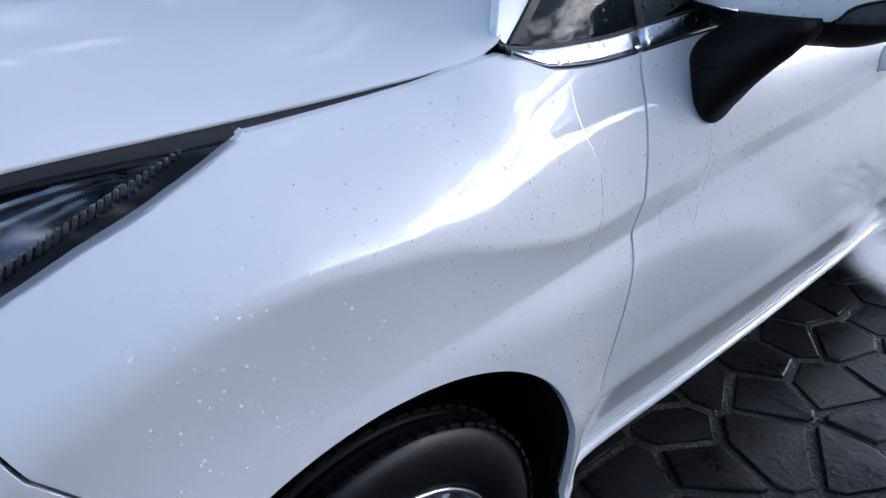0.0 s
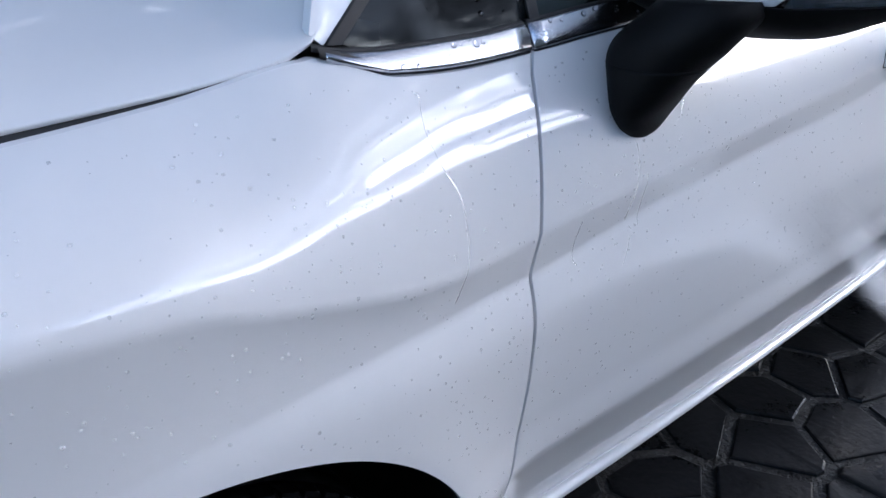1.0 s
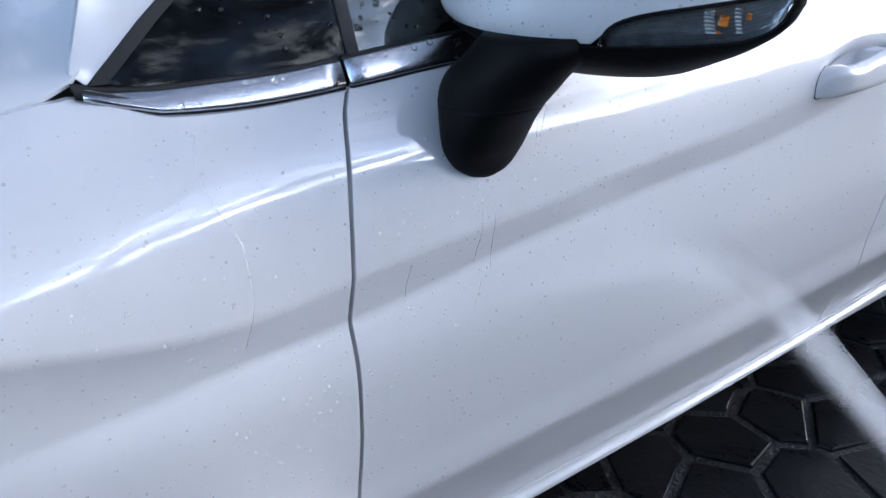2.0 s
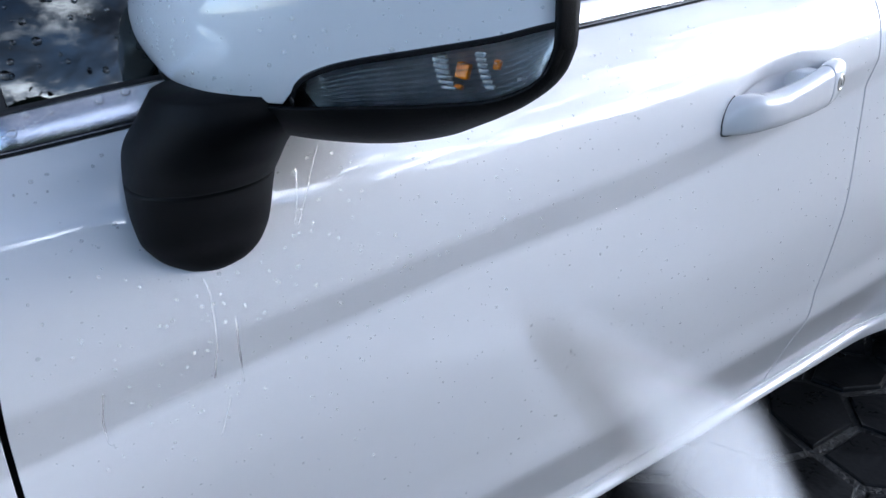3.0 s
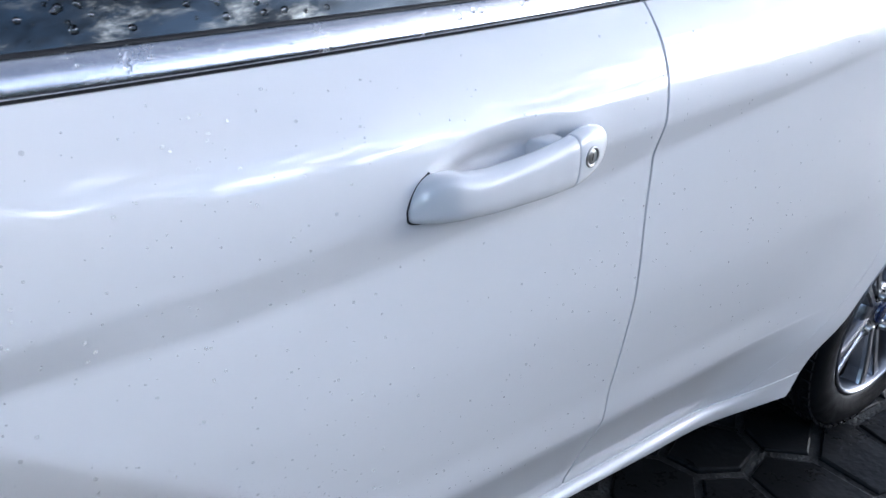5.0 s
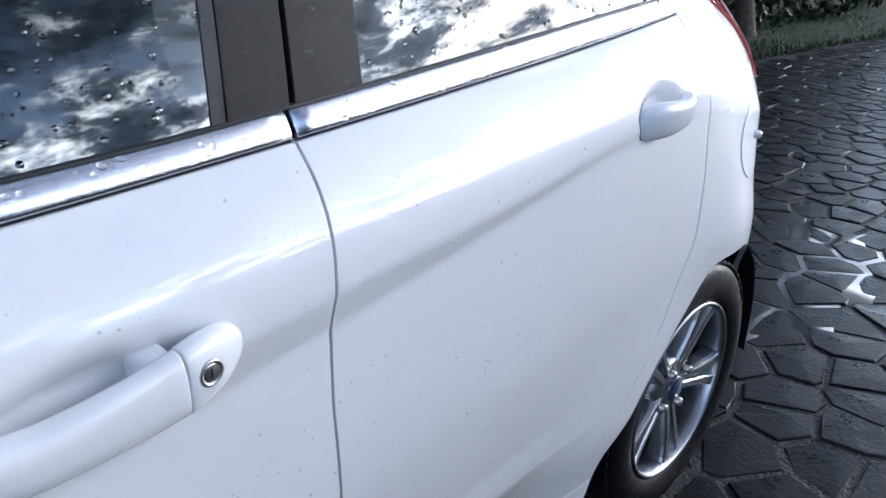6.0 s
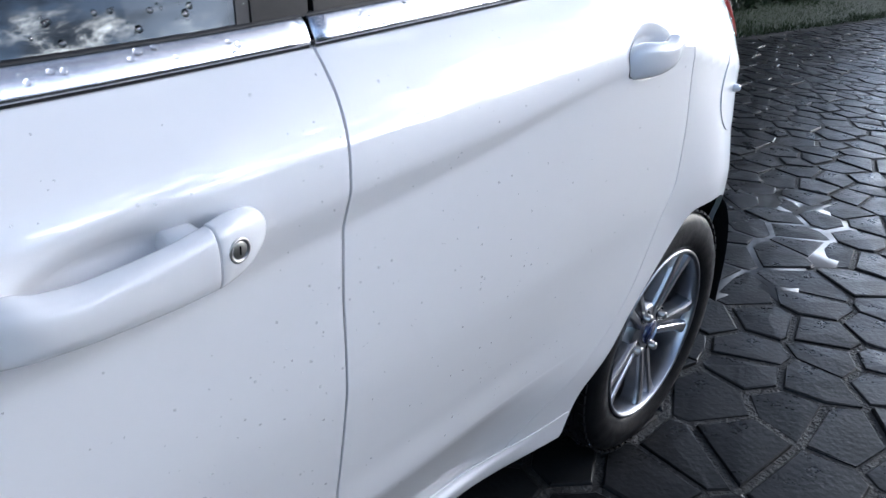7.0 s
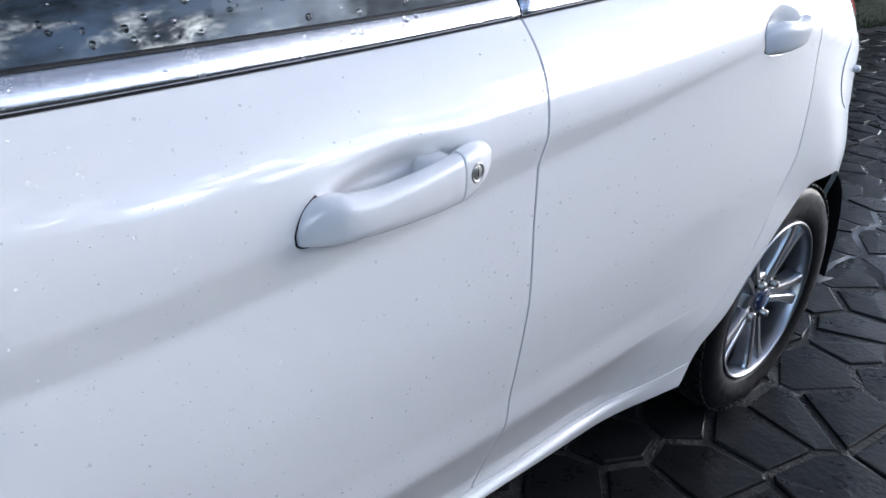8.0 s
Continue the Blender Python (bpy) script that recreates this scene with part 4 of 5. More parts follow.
for p in [q for q in smooth_line(A_FRONT, 3) if q[1] > 1.10]:
    y0 = glass_skin(*p)
    rows.append([(p[0] + 0.02 - 0.06 * (1 - t * t), WIDTH / 2 + (WIDTH / 2 - y0) * t, p[1] + 0.01 * (1 - t * t)) for t in [-1 + j / 10 for j in range(21)]])
grid("windscreen", rows, GLASS, car, "dark windscreen")
# dark cabin behind the glass
rows = []
for i in range(15):
    x = 0.35 + 2.35 * i / 14
    rows.append([(x, belt_y(x) + 0.055, 0.55), (x, belt_y(x) + 0.050, belt_z(x) - 0.03), (x, belt_y(x) + 0.07, belt_z(x) + 0.0), (x, belt_y(x) + 0.16, belt_z(x) - 0.02), (x, 0.35, 0.60), (x, WIDTH - 0.35, 0.60), (x, WIDTH - belt_y(x) - 0.16, belt_z(x) - 0.02),
                 (x, WIDTH - belt_y(x) - 0.05, belt_z(x) - 0.03), (x, WIDTH - belt_y(x) - 0.055, 0.55)])
grid("cabin_lining", rows, CABIN, car, "dark cabin lining", flip=True)
rows = [[(x, 0.36, ROOF_EDGE(x) - 0.03), (x, 0.86, ROOF_EDGE(x) + 0.01), (x, WIDTH - 0.36, ROOF_EDGE(x) - 0.03)] for x in (0.95, 1.4, 1.9, 2.4, 2.7)]
grid("headlining", rows, CABIN, car, "dark headlining")
rows = [[(0.36, y, z) for y in (0.2, 0.86, 1.52)] for z in (0.5, 0.98)]
grid("dashboard", rows, CABIN, car)
rows = [[(2.71, y, z) for y in (0.3, 0.86, 1.42)] for z in (0.5, 1.08)]
grid("boot_wall", rows, CABIN, car)
rows = [[(x, y, 0.235) for y in (0.12, 0.5, 1.2, 1.60)] for x in (-0.7, 0.0, 0.8, 1.6, 2.4, 3.0)]
grid("underbody", rows, LINER, car, "dark underbody")


def arch_liner(centre, radius, a0, a1):
    rows = []
    for y, dr in ((0.030, 0.004), (0.05, 0.018), (0.10, 0.022), (0.24, 0.022), (0.30, 0.0), (0.30, -0.33)):
        rows.append([(p[0], y + (0.0 if y > 0.06 else max(0.0, skin(*p) - 0.01)), p[1]) for p in arc(centre, radius + dr, a0, a1, 40)])
    return grid("arch_liner", rows, LINER, car, "black wheel arch liner", flip=True)


arch_liner(ARCH_F, ARCH_FR, 195, -12)
rows = []
for y, k in ((0.034, 1.0), (0.07, 1.06), (0.11, 1.08), (0.27, 1.08), (0.33, 1.0), (0.33, 0.05)):
    rows.append([(HUB_R.x + (p[0] - HUB_R.x) * k, y, HUB_R.z + (p[1] - HUB_R.z) * k) for p in REAR_ARCH[::-1]])
grid("arch_liner", rows, LINER, car, "black wheel arch liner", flip=True)


# ---- wheels ----
def make_wheel(hub):
    w = new("wheel")
    w.parent = car
    tagged(w, "silver five-spoke alloy wheel with wet black tyre")
    lathe("tyre", [(0.1985, 0.018), (0.2010, 0.010), (0.211, 0.001), (0.236, -0.005), (0.263, -0.002), (0.277, 0.007), (0.2845, 0.016), (0.288, 0.030), (0.289, 0.036), (0.286, 0.037), (0.286, 0.041), (0.2895, 0.042), (0.290, 0.075), (0.287, 0.076),
                   (0.287, 0.082), (0.2905, 0.083), (0.2905, 0.110), (0.287, 0.111), (0.287, 0.117), (0.290, 0.118), (0.288, 0.155), (0.280, 0.178), (0.260, 0.190), (0.225, 0.186)], TYRE, w, "wet black tyre", n=96)
    bm = bmesh.new()
    for k in range(64):
        a = 2 * math.pi * k / 64
        for y, r, wide in ((0.021, 0.2855, 0.026), (0.060, 0.2895, 0.030)):
            m = pose(0, 0, 0, 0, -math.degrees(a), 0) @ pose(r, y, 0, 0, 0, 12)
            c = bmesh.ops.create_cube(bm, size=1.0, matrix=m @ Matrix.Diagonal((0.005, wide, 0.0205, 1)))
    part("tread", bm, TYRE, w, "wet black tread blocks", smooth=False)
    lathe("rim", [(0.2000, 0.018), (0.2020, 0.009), (0.2010, 0.004), (0.1975, 0.002), (0.1940, 0.004), (0.1915, 0.009), (0.1895, 0.016), (0.188, 0.030), (0.192, 0.060), (0.188, 0.10), (0.19, 0.15), (0.21, 0.18)], ALLOY, w, "polished alloy rim")
    for k in range(5):
        rows = []
        for r, wide, groove, y, d in ((0.030, 0.021, 0.002, 0.030, 0.030), (0.060, 0.023, 0.003, 0.026, 0.032), (0.10, 0.026, 0.006, 0.021, 0.034), (0.15, 0.032, 0.010, 0.016, 0.036), (0.175, 0.040, 0.014, 0.013, 0.040), (0.1905, 0.048, 0.015, 0.011, 0.048)):
            half = [(0.0, 0.016 if groove > 0.004 else 0.004), (groove * 0.8, 0.016 if groove > 0.004 else 0.004), (groove, 0.003), (groove + 0.003, 0.0), (wide - 0.007, 0.0), (wide - 0.002, 0.003), (wide, 0.010), (wide + 0.003, d)]
            rows.append([(r, y + b, -a) for a, b in half[::-1]] + [(r, y + b, a) for a, b in half[1:]])
        sp = grid("spoke", rows, ALLOY, w, wrap=True, cap=True, flip=True)
        sp.data.polygons.foreach_set("use_smooth", [False] * len(sp.data.polygons))
        sp.data.transform(pose(0, 0, 0, 0, -(72 * k + 62), 0))
    lathe("hub", [(0.072, 0.06), (0.068, 0.034), (0.060, 0.030), (0.040, 0.028), (0.033, 0.026), (0.001, 0.026)], ALLOY, w, n=48)
    lathe("centre_cap", [(0.030, 0.030), (0.0295, 0.020), (0.027, 0.0175), (0.001, 0.0165)], material("cap_blue", (0.02, 0.03, 0.09), 0.2, coat=1.0, vary=0.1), w, "dark blue centre cap", n=40)
    for k in range(4):
        a = math.radians(90 * k + 30)
        m = Matrix.Translation((0.054 * math.cos(a), 0, 0.054 * math.sin(a)))
        lathe("wheel_nut", [(0.0001, 0.012), (0.0075, 0.0125), (0.0095, 0.015), (0.0100, 0.034)], STEEL, w, "steel wheel nut", n=6, m=m)
        lathe("nut_well", [(0.0175, 0.0305), (0.0165, 0.0270), (0.0150, 0.0265), (0.0130, 0.0310)], GLOSSBLACK, w, "dark nut well", n=20, m=m)
    lathe("brake_disc", [(0.135, 0.115), (0.135, 0.085), (0.05, 0.085), (0.05, 0.07), (0.001, 0.07)], material("brake_iron", (0.12, 0.115, 0.11), 0.45, metal=1.0, vary=0.2), w, "dark brake disc", n=48)
    w.location = hub
    return w


wheel = make_wheel(HUB_R)
copy_thing(wheel, Matrix.Translation(HUB_F) @ pose(0, 0, 0, 0, 23, 0))
for hub in (HUB_F, HUB_R):
    copy_thing(wheel, Matrix.Translation((hub.x, WIDTH - hub.y, hub.z)) @ pose(0, 0, 0, 0, 0, 180))


# ---- the far side of the car, a mirror image ----
def reflect(ob, parent):
    c = ob.copy()
    scene.collection.objects.link(c)
    c.parent = parent
    c.name = ob.name.split(".")[0]
    return c


flipper = Matrix.Translation((0, WIDTH, 0)) @ Matrix.Diagonal((1, -1, 1, 1))
for ob in NEAR_PANELS + [head]:
    c = reflect(ob, car)
    c.matrix_basis = flipper
    for ch in ob.children:
        d = reflect(ch, c)
        for g in ch.children:
            reflect(g, d)

# ---- ground ----
ground = tagged(mesh_object("ground", [(-300, -300, -0.0075), (300, -300, -0.0075), (300, 300, -0.0075), (-300, 300, -0.0075)], [(0, 1, 2, 3)], BED), "wet grey grit between paving stones", "ground", kind="structure")


def verge(x):
    return 2.40 - 0.13 * (x - 8.8) if x > 4 else 3.02


rng = random.Random(11)
seeds = []
pitch = 0.185
for j in range(-22, 19):
    for i in range(-9, 86):
        x = i * pitch + (pitch / 2 if j % 2 else 0) + rng.uniform(-0.065, 0.065)
        y = j * pitch * 0.87 + rng.uniform(-0.055, 0.055)
        if rng.random() > 0.09:
            seeds.append((x, y))
S = np.array(seeds)


def clip(poly, mid, way):
    out = []
    for a, b in zip(poly, poly[1:] + poly[:1]):
        da, db = (a - mid).dot(way), (b - mid).dot(way)
        if da <= 0:
            out.append(a)
        if da * db < 0:
            out.append(a + (b - a) * (da / (da - db)))
    return out


def shrink(poly, d):
    """Move every side of a convex outline inwards by d."""
    out = poly
    for a, b in zip(poly, poly[1:] + poly[:1]):
        t = (b - a)
        if t.length < 1e-5:
            continue
        n = Vector((t.y, -t.x)).normalized()
        out = clip(out, a - n * d, n)
        if len(out) < 3:
            return []
    return out


def tidy(poly, least):
    out = []
    for p in poly:
        if not out or (p - out[-1]).length > least:
            out.append(p)
    if len(out) > 2 and (out[0] - out[-1]).length < least:
        out.pop()
    return out


cells = []
for k, s in enumerate(seeds):
    d = np.hypot(*(S - S[k]).T)
    here = Vector(s)
    poly = [here + Vector(c) for c in ((-.4, -.4), (.4, -.4), (.4, .4), (-.4, .4))]
    for q in np.argsort(d)[1:15]:
        o = Vector(seeds[q])
        poly = clip(poly, (here + o) / 2, (o - here))
    if s[0] < -1.4 or s[0] > 15.6 or s[1] < -3.2 or s[1] > verge(s[0]) - 0.12:
        continue
    poly = tidy(shrink(poly, rng.uniform(0.006, 0.015)), 0.016)
    if len(poly) > 2:
        cells.append((here, poly))


def stone_mesh(here, poly):
    """A stone with a worn, slightly uneven top, about its own middle."""
    n = len(poly)
    lift = rng.uniform(-0.004, 0.002)
    tilt = Vector((rng.uniform(-0.02, 0.02), rng.uniform(-0.02, 0.02)))
    verts, faces = [], []
    for d, z in ((0.0, -0.03), (0.0, -0.006), (0.002, -0.0015), (0.007, 0.0)):
        for p in poly:
            q = p - here
            q = q * max(0.3, 1 - d / max(q.length, 0.02))
            verts.append((q.x, q.y, z + lift + tilt.dot(q) + rng.uniform(-0.0015, 0.0015)))
    for r in range(3):
        for i in range(n):
            faces.append((r * n + i, r * n + (i + 1) % n, (r + 1) * n + (i + 1) % n, (r + 1) * n + i))
    verts.append((0, 0, lift + rng.uniform(0.0, 0.003)))
    c = len(verts) - 1
    for i in range(n):
        faces.append((3 * n + i, 3 * n + (i + 1) % n, c))
    return verts, faces


pavement = tagged(new("pavement"), "wet dark basalt crazy paving with gritty joints", "pavement", kind="structure")
centre = Vector((3.4, -0.1))
cells.sort(key=lambda c: (c[0] - centre).length * (1 if c[0].x > 1 else 1.2))
for here, poly in cells[:290]:
    v, f = stone_mesh(here, poly)
    ob = mesh_object("stone", v, f, STONE, pavement, smooth=False)
    ob.location = (here.x, here.y, 0)
verts, faces = [], []
for here, poly in cells[290:]:
    v, f = stone_mesh(here, poly)
    o = len(verts)
    verts += [(a + here.x, b + here.y, c) for a, b, c in v]
    faces += [tuple(o + i for i in q) for q in f]
tagged(mesh_object("further_stones", verts, faces, STONE, pavement, smooth=False), "further wet basalt stones", kind="stuff")

# a shallow film of rinse water in the joints behind the car
film = material("rinse_water", (0.03, 0.032, 0.034), 0.31, vary=0.2, scale=4.0, bump=0.0012, bump_scale=30.0)
cx, cy = 3.98, 0.30
ring = []
for k in range(60):
    a = 2 * math.pi * k / 60
    r = 1 + 0.45 * noise.noise((2.2 * math.cos(a), 2.2 * math.sin(a), 4.0)) + 0.2 * noise.noise((6 * math.cos(a), 6 * math.sin(a), 9.0))
    ring.append((cx + 0.62 * r * math.cos(a), cy + 0.30 * r * math.sin(a)))
puddle = mesh_object("puddle", [(cx, cy, -0.0030)] + [(x, y, -0.0032) for x, y in ring] + [(cx + (x - cx) * 1.02, cy + (y - cy) * 1.02, -0.0078) for x, y in ring],
                     [(0, 1 + k, 1 + (k + 1) % 60) for k in range(60)] + [(1 + k, 61 + k, 61 + (k + 1) % 60, 1 + (k + 1) % 60) for k in range(60)], film, None)
tagged(puddle, "shallow shiny puddle of rinse water between paving stones", "puddle", kind="stuff")

# ---- verge with grass, hedge and trees ----
rows = [[(x, verge(x) + dy, -0.01 + 0.03 * min(1, dy * 3) + 0.05 * noise.noise((x, dy, 0))) for dy in (0, 0.1, 0.3, 0.8, 1.6, 3, 6, 14)] for x in [-6 + 0.8 * i for i in range(46)]]
lawn = tagged(grid("lawn", rows, GRASS, None), "mown green lawn beside the paving", "lawn", kind="structure")
verts, faces = [], []
for k in range(9000):
    x = rng.uniform(6.5, 17)
    y = verge(x) + rng.random() ** 1.6 * 2.2
    h, a = rng.uniform(0.03, 0.075), rng.uniform(0, 6.28)
    dx, dy = 0.006 * math.cos(a), 0.006 * math.sin(a)
    o = len(verts)
    verts += [(x - dx, y - dy, 0.0), (x + dx, y + dy, 0.0), (x + rng.uniform(-.03, .03), y + rng.uniform(-.03, .03), h)]
    faces.append((o, o + 1, o + 2))
tagged(mesh_object("grass", verts, faces, GRASS, None, smooth=False), "short green grass blades", "grass", kind="stuff")


def leaves(name, count, spot, size, label, category):
    verts, faces = [], []
    for _ in range(count):
        c = spot()
        s = rng.uniform(0.6, 1.3) * size
        m = Euler((rng.uniform(-1.2, 1.2), rng.uniform(-1.2, 1.2), rng.uniform(0, 6.28))).to_matrix()
        o = len(verts)
        for u, v, w in ((-0.5, 0, 0), (0, -0.28, 0.06), (0.5, 0, 0), (0, 0.28, 0.06)):
            verts.append(tuple(c + m @ Vector((u * s, v * s, w * s))))
        faces += [(o, o + 1, o + 2), (o, o + 2, o + 3)]
    return tagged(mesh_object(name, verts, faces, LEAF, None, smooth=False), label, category, kind="stuff")


def hedge(x0, x1, y0, deep, high, count, size, label, rise=0.0):
    def crest(x):
        return (0.85 + rise * step(3.2, -1.0, x)) * (1 + 0.16 * noise.noise((x * 0.6, y0, 0)) + 0.07 * noise.noise((x * 1.7, y0, 3)) + 0.05 * noise.noise((x * 4.1, y0, 7)))

    def spot():
        x = rng.uniform(x0, x1)
        top = high * crest(x)
        z = (1 - rng.random() ** 1.6) * top
        edge = rng.random()
        y = y0 + (edge ** 2) * deep + 0.25 * noise.noise((x * 1.3, 2.0, z * 1.3))
        return Vector((x, y, z))
    rows = []
    for i in range(241):
        x = x0 + (x1 - x0) * i / 240
        top = high * (crest(x) - 0.05)
        rows.append([(x, y0 + deep * 0.35 + 0.25 * noise.noise((x * 1.3, 2.0, z * top * 1.3)), z * top) for z in (0, 0.25, 0.5, 0.75, 1.0)] + [(x, y0 + deep, top), (x, y0 + deep, 0)])
    core = grid("hedge", rows, LEAF, None)
    o = leaves("foliage", count, spot, size, "", "")
    o.parent = core
    return tagged(core, label, "hedge")


# the unseen run behind the car is added to darken the view through its windows
hedge(-8.0, 26.0, 3.25, 1.6, 3.4, 45000, 0.15, "tall dark green hedge behind the lawn")
# unseen hedge taken from reflections; its rise is added to darken the front window
hedge(-16.0, 34.0, -10.0, 1.8, 4.8, 70000, 0.15, "tall dark conifer hedge along the far side of the driveway", 0.4)


def tree(x, y, high, thick):
    t = thing("tree", "dark trunk rising from the hedge", "tree", group="trees behind the lawn")
    rows = []
    for i in range(12):
        f = i / 11
        r = thick * (1 - 0.7 * f) * (1.5 if i == 0 else 1)
        cx, cy = x + 0.2 * noise.noise((f * 2, x, 0)), y + 0.2 * noise.noise((f * 2, y, 5))
        rows.append([(cx + r * math.cos(a * math.pi / 5), cy + r * math.sin(a * math.pi / 5), f * high) for a in range(10)])
    grid("trunk", rows, BARK, t, wrap=True)
    for k in range(6):
        z = high * (0.45 + 0.09 * k)
        a = k * 2.4
        rows = []
        for i in range(6):
            f = i / 5
            r = thick * 0.35 * (1 - 0.8 * f)
            c = Vector((x + 1.3 * f * math.cos(a), y + 1.3 * f * math.sin(a), z + 0.9 * f))
            rows.append([tuple(c + Vector((r * math.cos(b * math.pi / 3), r * math.sin(b * math.pi / 3), 0))) for b in range(6)])
        grid("limb", rows, BARK, t, wrap=True)
    clumps = [Vector((x + rng.gauss(0, 0.9), y + rng.gauss(0, 0.9), high * rng.uniform(0.6, 1.1))) for _ in range(26)]
    c = leaves("crown", 5000, lambda: rng.choice(clumps) + Vector((rng.gauss(0, 0.28), rng.gauss(0, 0.28), rng.gauss(0, 0.22))), 0.13, "", "")
    c.parent = t


tree(10.4, 3.2, 5.5, 0.11)
tree(14.0, 3.9, 6.0, 0.14)
tree(18.0, 3.7, 5.5, 0.12)


# ---- water drops on the car ----
def drops(name, count, place, sizes, label, mat):
    verts, faces = [], []
    seg = 8
    for _ in range(count):
        spot = place()
        if spot is None:
            continue
        p, n = spot
        r = sizes()
        q = n.to_track_quat("Z", "Y").to_matrix()
        sx, sy = rng.uniform(0.85, 1.2), rng.uniform(0.85, 1.2)
        o = len(verts)
        for ring, (rr, h) in enumerate(((1.0, -0.05), (0.95, 0.22), (0.6, 0.42))):
            for k in range(seg):
                a = 2 * math.pi * k / seg
                verts.append(tuple(p + q @ Vector((r * rr * sx * math.cos(a), r * rr * sy * math.sin(a), r * h))))
        verts.append(tuple(p + q @ Vector((0, 0, r * 0.50))))
        for ring in range(2):
            for k in range(seg):
                faces.append((o + ring * seg + k, o + ring * seg + (k + 1) % seg, o + (ring + 1) * seg + (k + 1) % seg, o + (ring + 1) * seg + k))
        for k in range(seg):
            faces.append((o + 2 * seg + k, o + 2 * seg + (k + 1) % seg, o + 3 * seg))
    ob = mesh_object(name, verts, faces, mat, None)
    ob.visible_shadow = False
    return tagged(ob, label, "water drops", kind="stuff")


def on(surface, x, z):
    e = 0.002
    n = Vector(((surface(x + e, z) - surface(x - e, z)) / (2 * e), -1, (surface(x, z + e) - surface(x, z - e)) / (2 * e))).normalized()
    return Vector((x, surface(x, z), z)), n


def body_spot():
    x = rng.uniform(-0.25, 2.38)
    z = rng.uniform(0.42, belt_z(x) - 0.012)
    if math.hypot(x - ARCH_F[0], z - ARCH_F[1]) < ARCH_FR + 0.012 or math.hypot(x - ARCH_R[0], z - ARCH_R[1]) < 0.40:
        return None
    if x < -0.02 and z > low_line(x) - 0.02:
        return None
    for g in (gap_f(z), gap_m(z)):
        if abs(x - g) < 0.006:
            return None
    if 1.20 < x < 1.49 and 0.80 < z < 0.91 or 2.10 < x < 2.27 and 0.90 < z < 1.0:
        return None
    if rng.random() < (0.45 if 0.9 < x < 1.55 else 0.8 if x > 1.55 else 0.0):
        return None
    if noise.noise((x * 3.1, 0, z * 3.1)) < rng.uniform(-0.75, 0.35):
        return None
    return on(skin, x, z)


def trim_spot():
    x = rng.uniform(0.3, 2.3)
    if abs(x - 1.588) < 0.012 or abs(x - 0.478) < 0.01:
        return None
    b = Vector((x, belt_y(x) - 0.002, belt_z(x) + 0.0018))
    t = Vector((x, glass_skin(x, trim_top(x)) - 0.005, max(trim_top(x), belt_z(x) + 0.006)))
    n = (t - b).cross(Vector((1, 0, 0))).normalized()
    n = -n if n.y > 0 else n
    u = 0.12 + 0.76 * rng.random()
    return b.lerp(t, u) + n * (0.08 * (t - b).length * math.sin(math.pi * u) ** 0.7), n


def glass_spot():
    x = rng.uniform(0.35, 2.3)
    z = trim_top(x) + rng.uniform(0.008, 0.22)
    if abs(x - 1.6 - LEAN * (z - 1.03)) < 0.012 or abs(x - 1.515) < 0.01 or x < 0.4 + (z - 1.1) * 1.6:
        return None
    p, n = on(glass_skin, x, z)
    if abs(x - 1.6 - LEAN * (z - 1.03)) < 0.09:
        p = p + Vector((0, -0.003, 0))
    return p, n


drops("water_drops", 5600, body_spot, lambda: 0.00055 + 0.0014 * rng.random() ** 2.2, "small clear water drops on white paint", BEAD)


def mirror_spot():
    y = rng.uniform(-0.198, 0.06)
    z = rng.uniform(lamp_low(y) + 0.004 if y < -0.09 else split_z(y) + 0.003, head_top(y) - 0.006)
    e = 0.002
    p = Vector(shell(y, z))
    n = (Vector(shell(y + e, z)) - Vector(shell(y - e, z))).cross(Vector(shell(y, z + e)) - Vector(shell(y, z - e))).normalized()
    return p, -n if n.x > 0 else n


def water_run(points, wide):
    """A thin trickle of water down the paint."""
    line = smooth_line(points, 8)
    rows = []
    for i, (x, z) in enumerate(line):
        f = i / (len(line) - 1)
        w = wide * (0.55 + 0.25 * noise.noise((x * 90, z * 60, 1)) + 0.6 * math.exp(-((1 - f) / 0.06) ** 2))
        w *= min(1.0, 0.3 + (len(line) - 1 - i) * 0.45)
        x += 0.0012 * noise.noise((z * 45, 3.0, x * 10))
        p, n = on(skin, x, z)
        rows.append([tuple(p + Vector((w * c, 0, 0)) + n * (w * h)) for c, h in ((-1, -0.05), (-0.85, 0.3), (-0.35, 0.55), (0.35, 0.55), (0.85, 0.3), (1, -0.05))])
    return rows


verts, faces = [], []
for points, wide in (([(0.596, 0.838), (0.598, 0.823), (0.596, 0.797), (0.594, 0.774), (0.588, 0.742)], 0.0014), ([(0.613, 0.799), (0.613, 0.779), (0.613, 0.758), (0.612, 0.730)], 0.0014),
                     ([(0.502, 0.768), (0.497, 0.737), (0.496, 0.720), (0.501, 0.712)], 0.0013), ([(0.719, 0.917), (0.705, 0.897), (0.696, 0.880), (0.683, 0.859)], 0.0018), ([(0.694, 0.904), (0.689, 0.882), (0.681, 0.862)], 0.0018),
                     ([(0.315, 0.936), (0.307, 0.905), (0.311, 0.879), (0.319, 0.860), (0.327, 0.837), (0.327, 0.806), (0.321, 0.772), (0.310, 0.738)], 0.0014), ([(0.597, 0.722), (0.590, 0.705), (0.581, 0.688)], 0.0014)):
    rows = water_run(points, wide)
    for i, row in enumerate(rows):
        o = len(verts)
        verts += row
        if i:
            faces += [(o - 6 + j, o - 5 + j, o + j + 1, o + j) for j in range(5)]
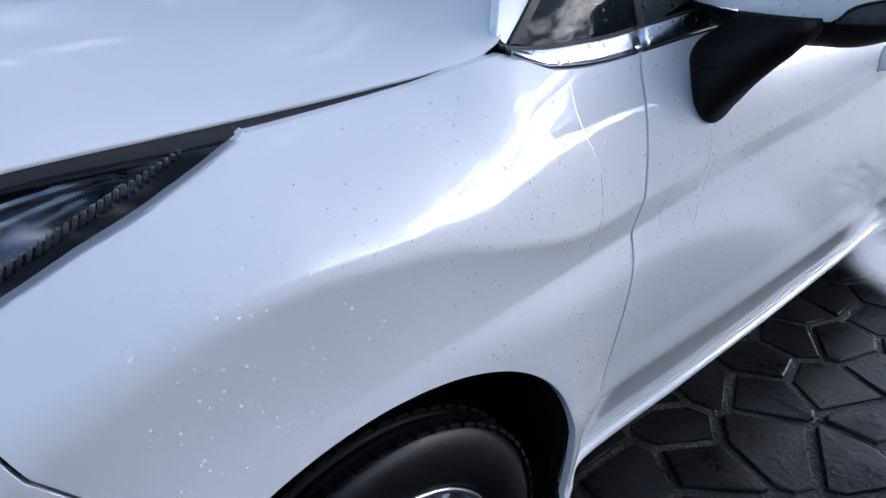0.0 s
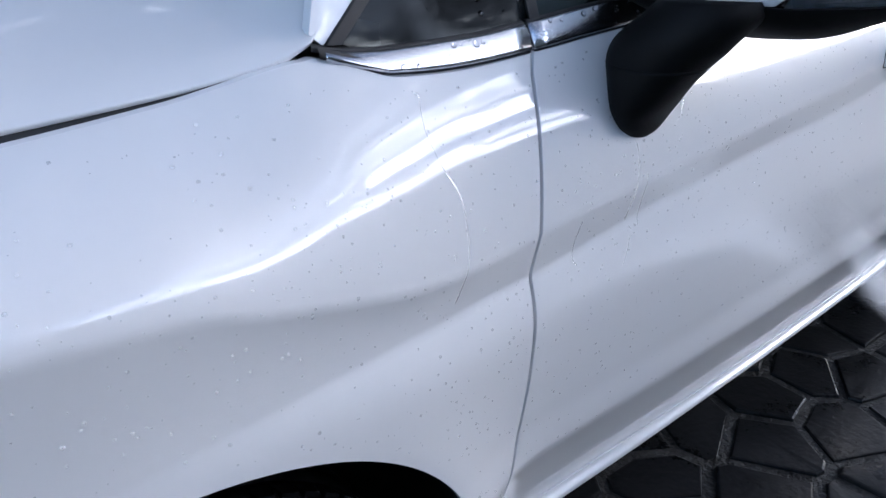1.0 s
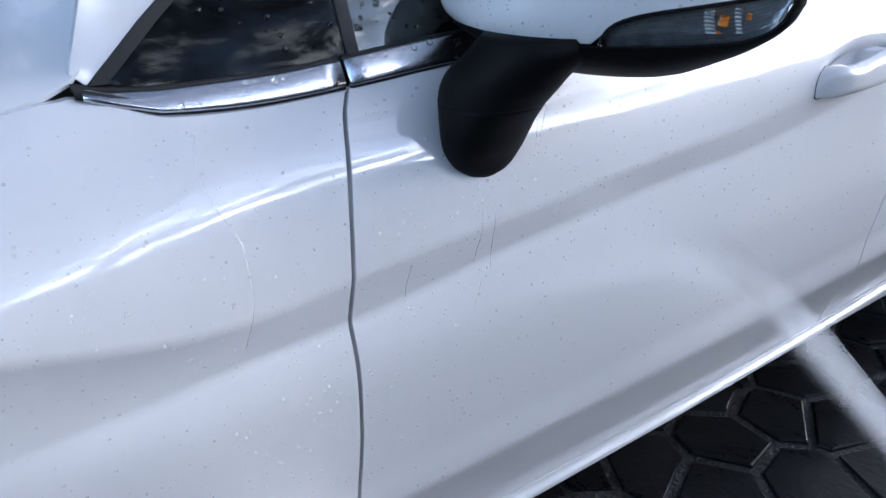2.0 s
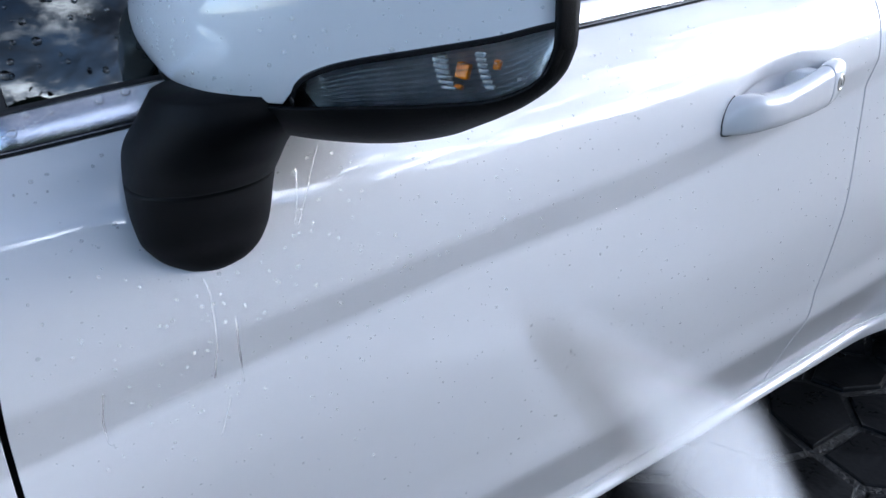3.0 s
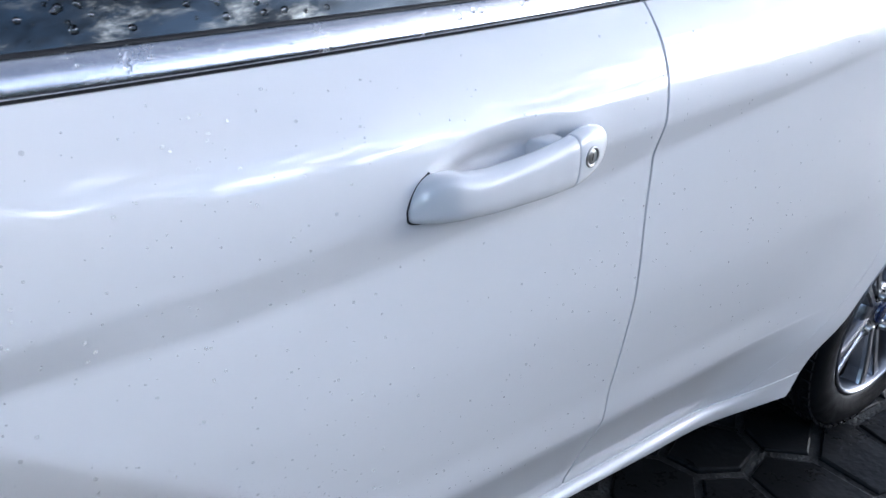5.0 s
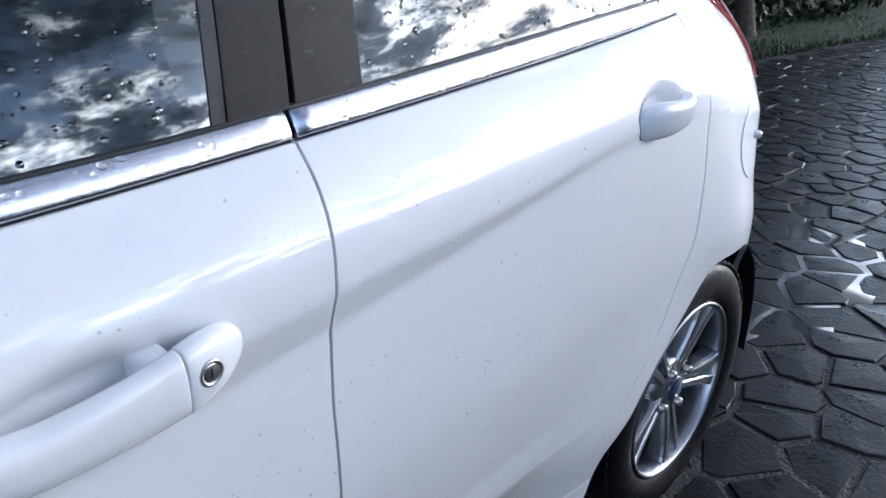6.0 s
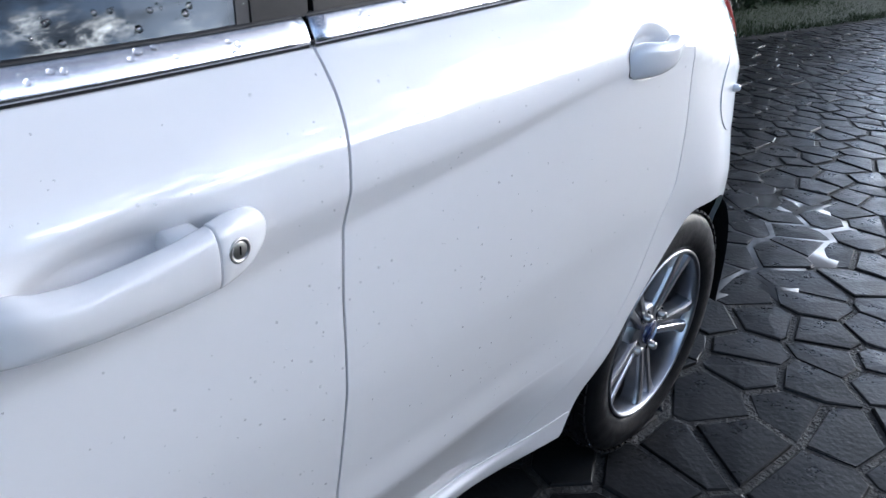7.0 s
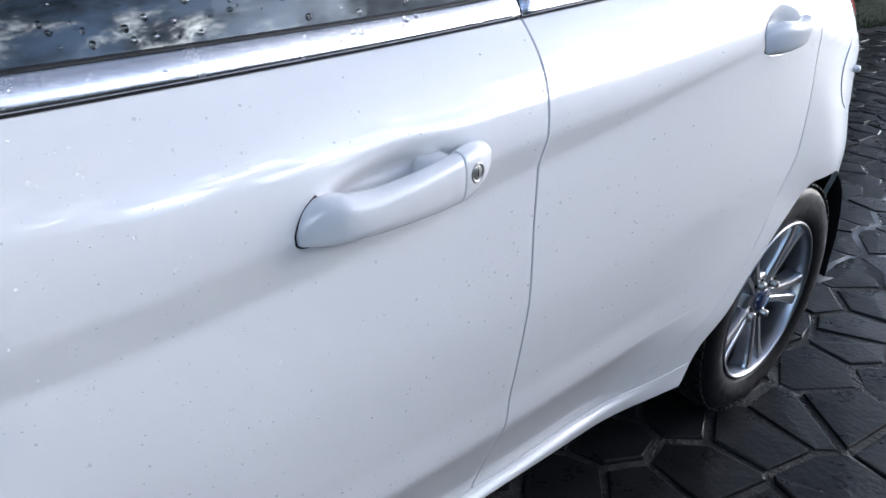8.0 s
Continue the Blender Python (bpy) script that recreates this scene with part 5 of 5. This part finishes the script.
run = mesh_object("water_runs", verts, faces, WATER, None)
run.visible_shadow = False
tagged(run, "thin clear trickles of water down white paint", "water drops", kind="stuff")
drops("water_drops", 1700, glass_spot, lambda: 0.0010 + 0.0026 * rng.random() ** 2.2, "clear water drops on the side windows", WATER)

drops("water_drops", 320, mirror_spot, lambda: 0.0005 + 0.0013 * rng.random() ** 2, "small clear water drops on the mirror housing", BEAD)

drops("water_drops", 150, trim_spot, lambda: 0.0010 + 0.0028 * rng.random() ** 2, "clear water drops on the chrome trim", WATER)


# ---- the washer's fan of water, striking the front door ----
JET = bpy.data.materials.new("spray")
JET.use_nodes = True
jn = JET.node_tree
jn.nodes.remove(jn.nodes["Principled BSDF"])
uv = jn.nodes.new("ShaderNodeUVMap")
uv.uv_map = "fan"
parts_uv = jn.nodes.new("ShaderNodeSeparateXYZ")
jn.links.new(uv.outputs[0], parts_uv.inputs[0])


def jet_ramp(out, stops):
    n = jn.nodes.new("ShaderNodeFloatCurve")
    c = n.mapping.curves[0]
    for k, (x, v) in enumerate(stops):
        if k < 2:
            c.points[k].location = (x, v)
        else:
            c.points.new(x, v)
    n.mapping.update()
    jn.links.new(out, n.inputs["Value"])
    return n.outputs[0]


across = jet_ramp(parts_uv.outputs[0], ((0.0, 0.0), (0.10, 0.12), (0.25, 0.60), (0.5, 0.92), (0.76, 1.0), (0.90, 0.42), (1.0, 0.0)))
length = jet_ramp(parts_uv.outputs[1], ((0.0, 1.0), (0.45, 1.0), (0.66, 0.95), (0.80, 0.80), (0.90, 0.35), (0.96, 0.0), (1.0, 0.0)))
stripe = jn.nodes.new("ShaderNodeMapping")
stripe.inputs["Scale"].default_value = (5.0, 0.5, 1.0)
jn.links.new(uv.outputs[0], stripe.inputs[0])
streaks = jn.nodes.new("ShaderNodeTexNoise")
streaks.inputs["Scale"].default_value, streaks.inputs["Detail"].default_value = 1.0, 3.0
jn.links.new(stripe.outputs[0], streaks.inputs["Vector"])
soft = jn.nodes.new("ShaderNodeMapRange")
for k, v in zip((1, 2, 3, 4), (0.3, 0.7, 0.15, 0.24)):
    soft.inputs[k].default_value = v
jn.links.new(streaks.outputs[0], soft.inputs[0])
m1, m2 = jn.nodes.new("ShaderNodeMath"), jn.nodes.new("ShaderNodeMath")
m1.operation = m2.operation = "MULTIPLY"
jn.links.new(across, m1.inputs[0])
jn.links.new(length, m1.inputs[1])
jn.links.new(m1.outputs[0], m2.inputs[0])
jn.links.new(soft.outputs[0], m2.inputs[1])
veil = jn.nodes.new("ShaderNodeBsdfTransparent")
drop_white = jn.nodes.new("ShaderNodeBsdfDiffuse")
drop_white.inputs[0].default_value = (0.90, 0.92, 0.95, 1)
through_white = jn.nodes.new("ShaderNodeBsdfTranslucent")
through_white.inputs[0].default_value = (0.90, 0.92, 0.95, 1)
both_white = jn.nodes.new("ShaderNodeMixShader")
jn.links.new(drop_white.outputs[0], both_white.inputs[1])
jn.links.new(through_white.outputs[0], both_white.inputs[2])
veil_mix = jn.nodes.new("ShaderNodeMixShader")
jn.links.new(m2.outputs[0], veil_mix.inputs[0])
jn.links.new(veil.outputs[0], veil_mix.inputs[1])
jn.links.new(both_white.outputs[0], veil_mix.inputs[2])
jn.links.new(veil_mix.outputs[0], jn.nodes["Material Output"].inputs[0])
NOZZLE, EDGE_A, EDGE_B = Vector((0.830, -0.600, 0.450)), Vector((0.865, 0.018, 0.785)), Vector((1.45, 0.030, 0.34))
lift = (EDGE_B - EDGE_A).cross(EDGE_A - NOZZLE).normalized()
verts, faces, uvs = [tuple(NOZZLE)], [], [(0.5, 0.0)]
for layer in range(7):
    off = (layer - 3) * 0.007
    base = len(verts)
    for i in range(25):
        u = i / 24
        end = EDGE_A.lerp(EDGE_B, u * 1.04 - 0.02)
        end.y = skin(end.x, end.z) - 0.008
        for j in range(1, 21):
            v = 0.95 * j / 20
            p = NOZZLE.lerp(end, v) + lift * (off * (0.35 + 0.65 * v))
            verts.append(tuple(p))
            uvs.append((u, v))
    for i in range(24):
        q = base + i * 20
        faces.append((0, q + 20, q))
        for j in range(19):
            faces.append((q + j, q + 20 + j, q + 21 + j, q + 1 + j))
jet = mesh_object("water_jet", verts, faces, JET, None)
jet.visible_shadow = False
layer_uv = jet.data.uv_layers.new(name="fan")
for loop in jet.data.loops:
    layer_uv.data[loop.index].uv = uvs[loop.vertex_index]
tagged(jet, "misty fan of pressurised water striking the car door", "water spray", kind="stuff")
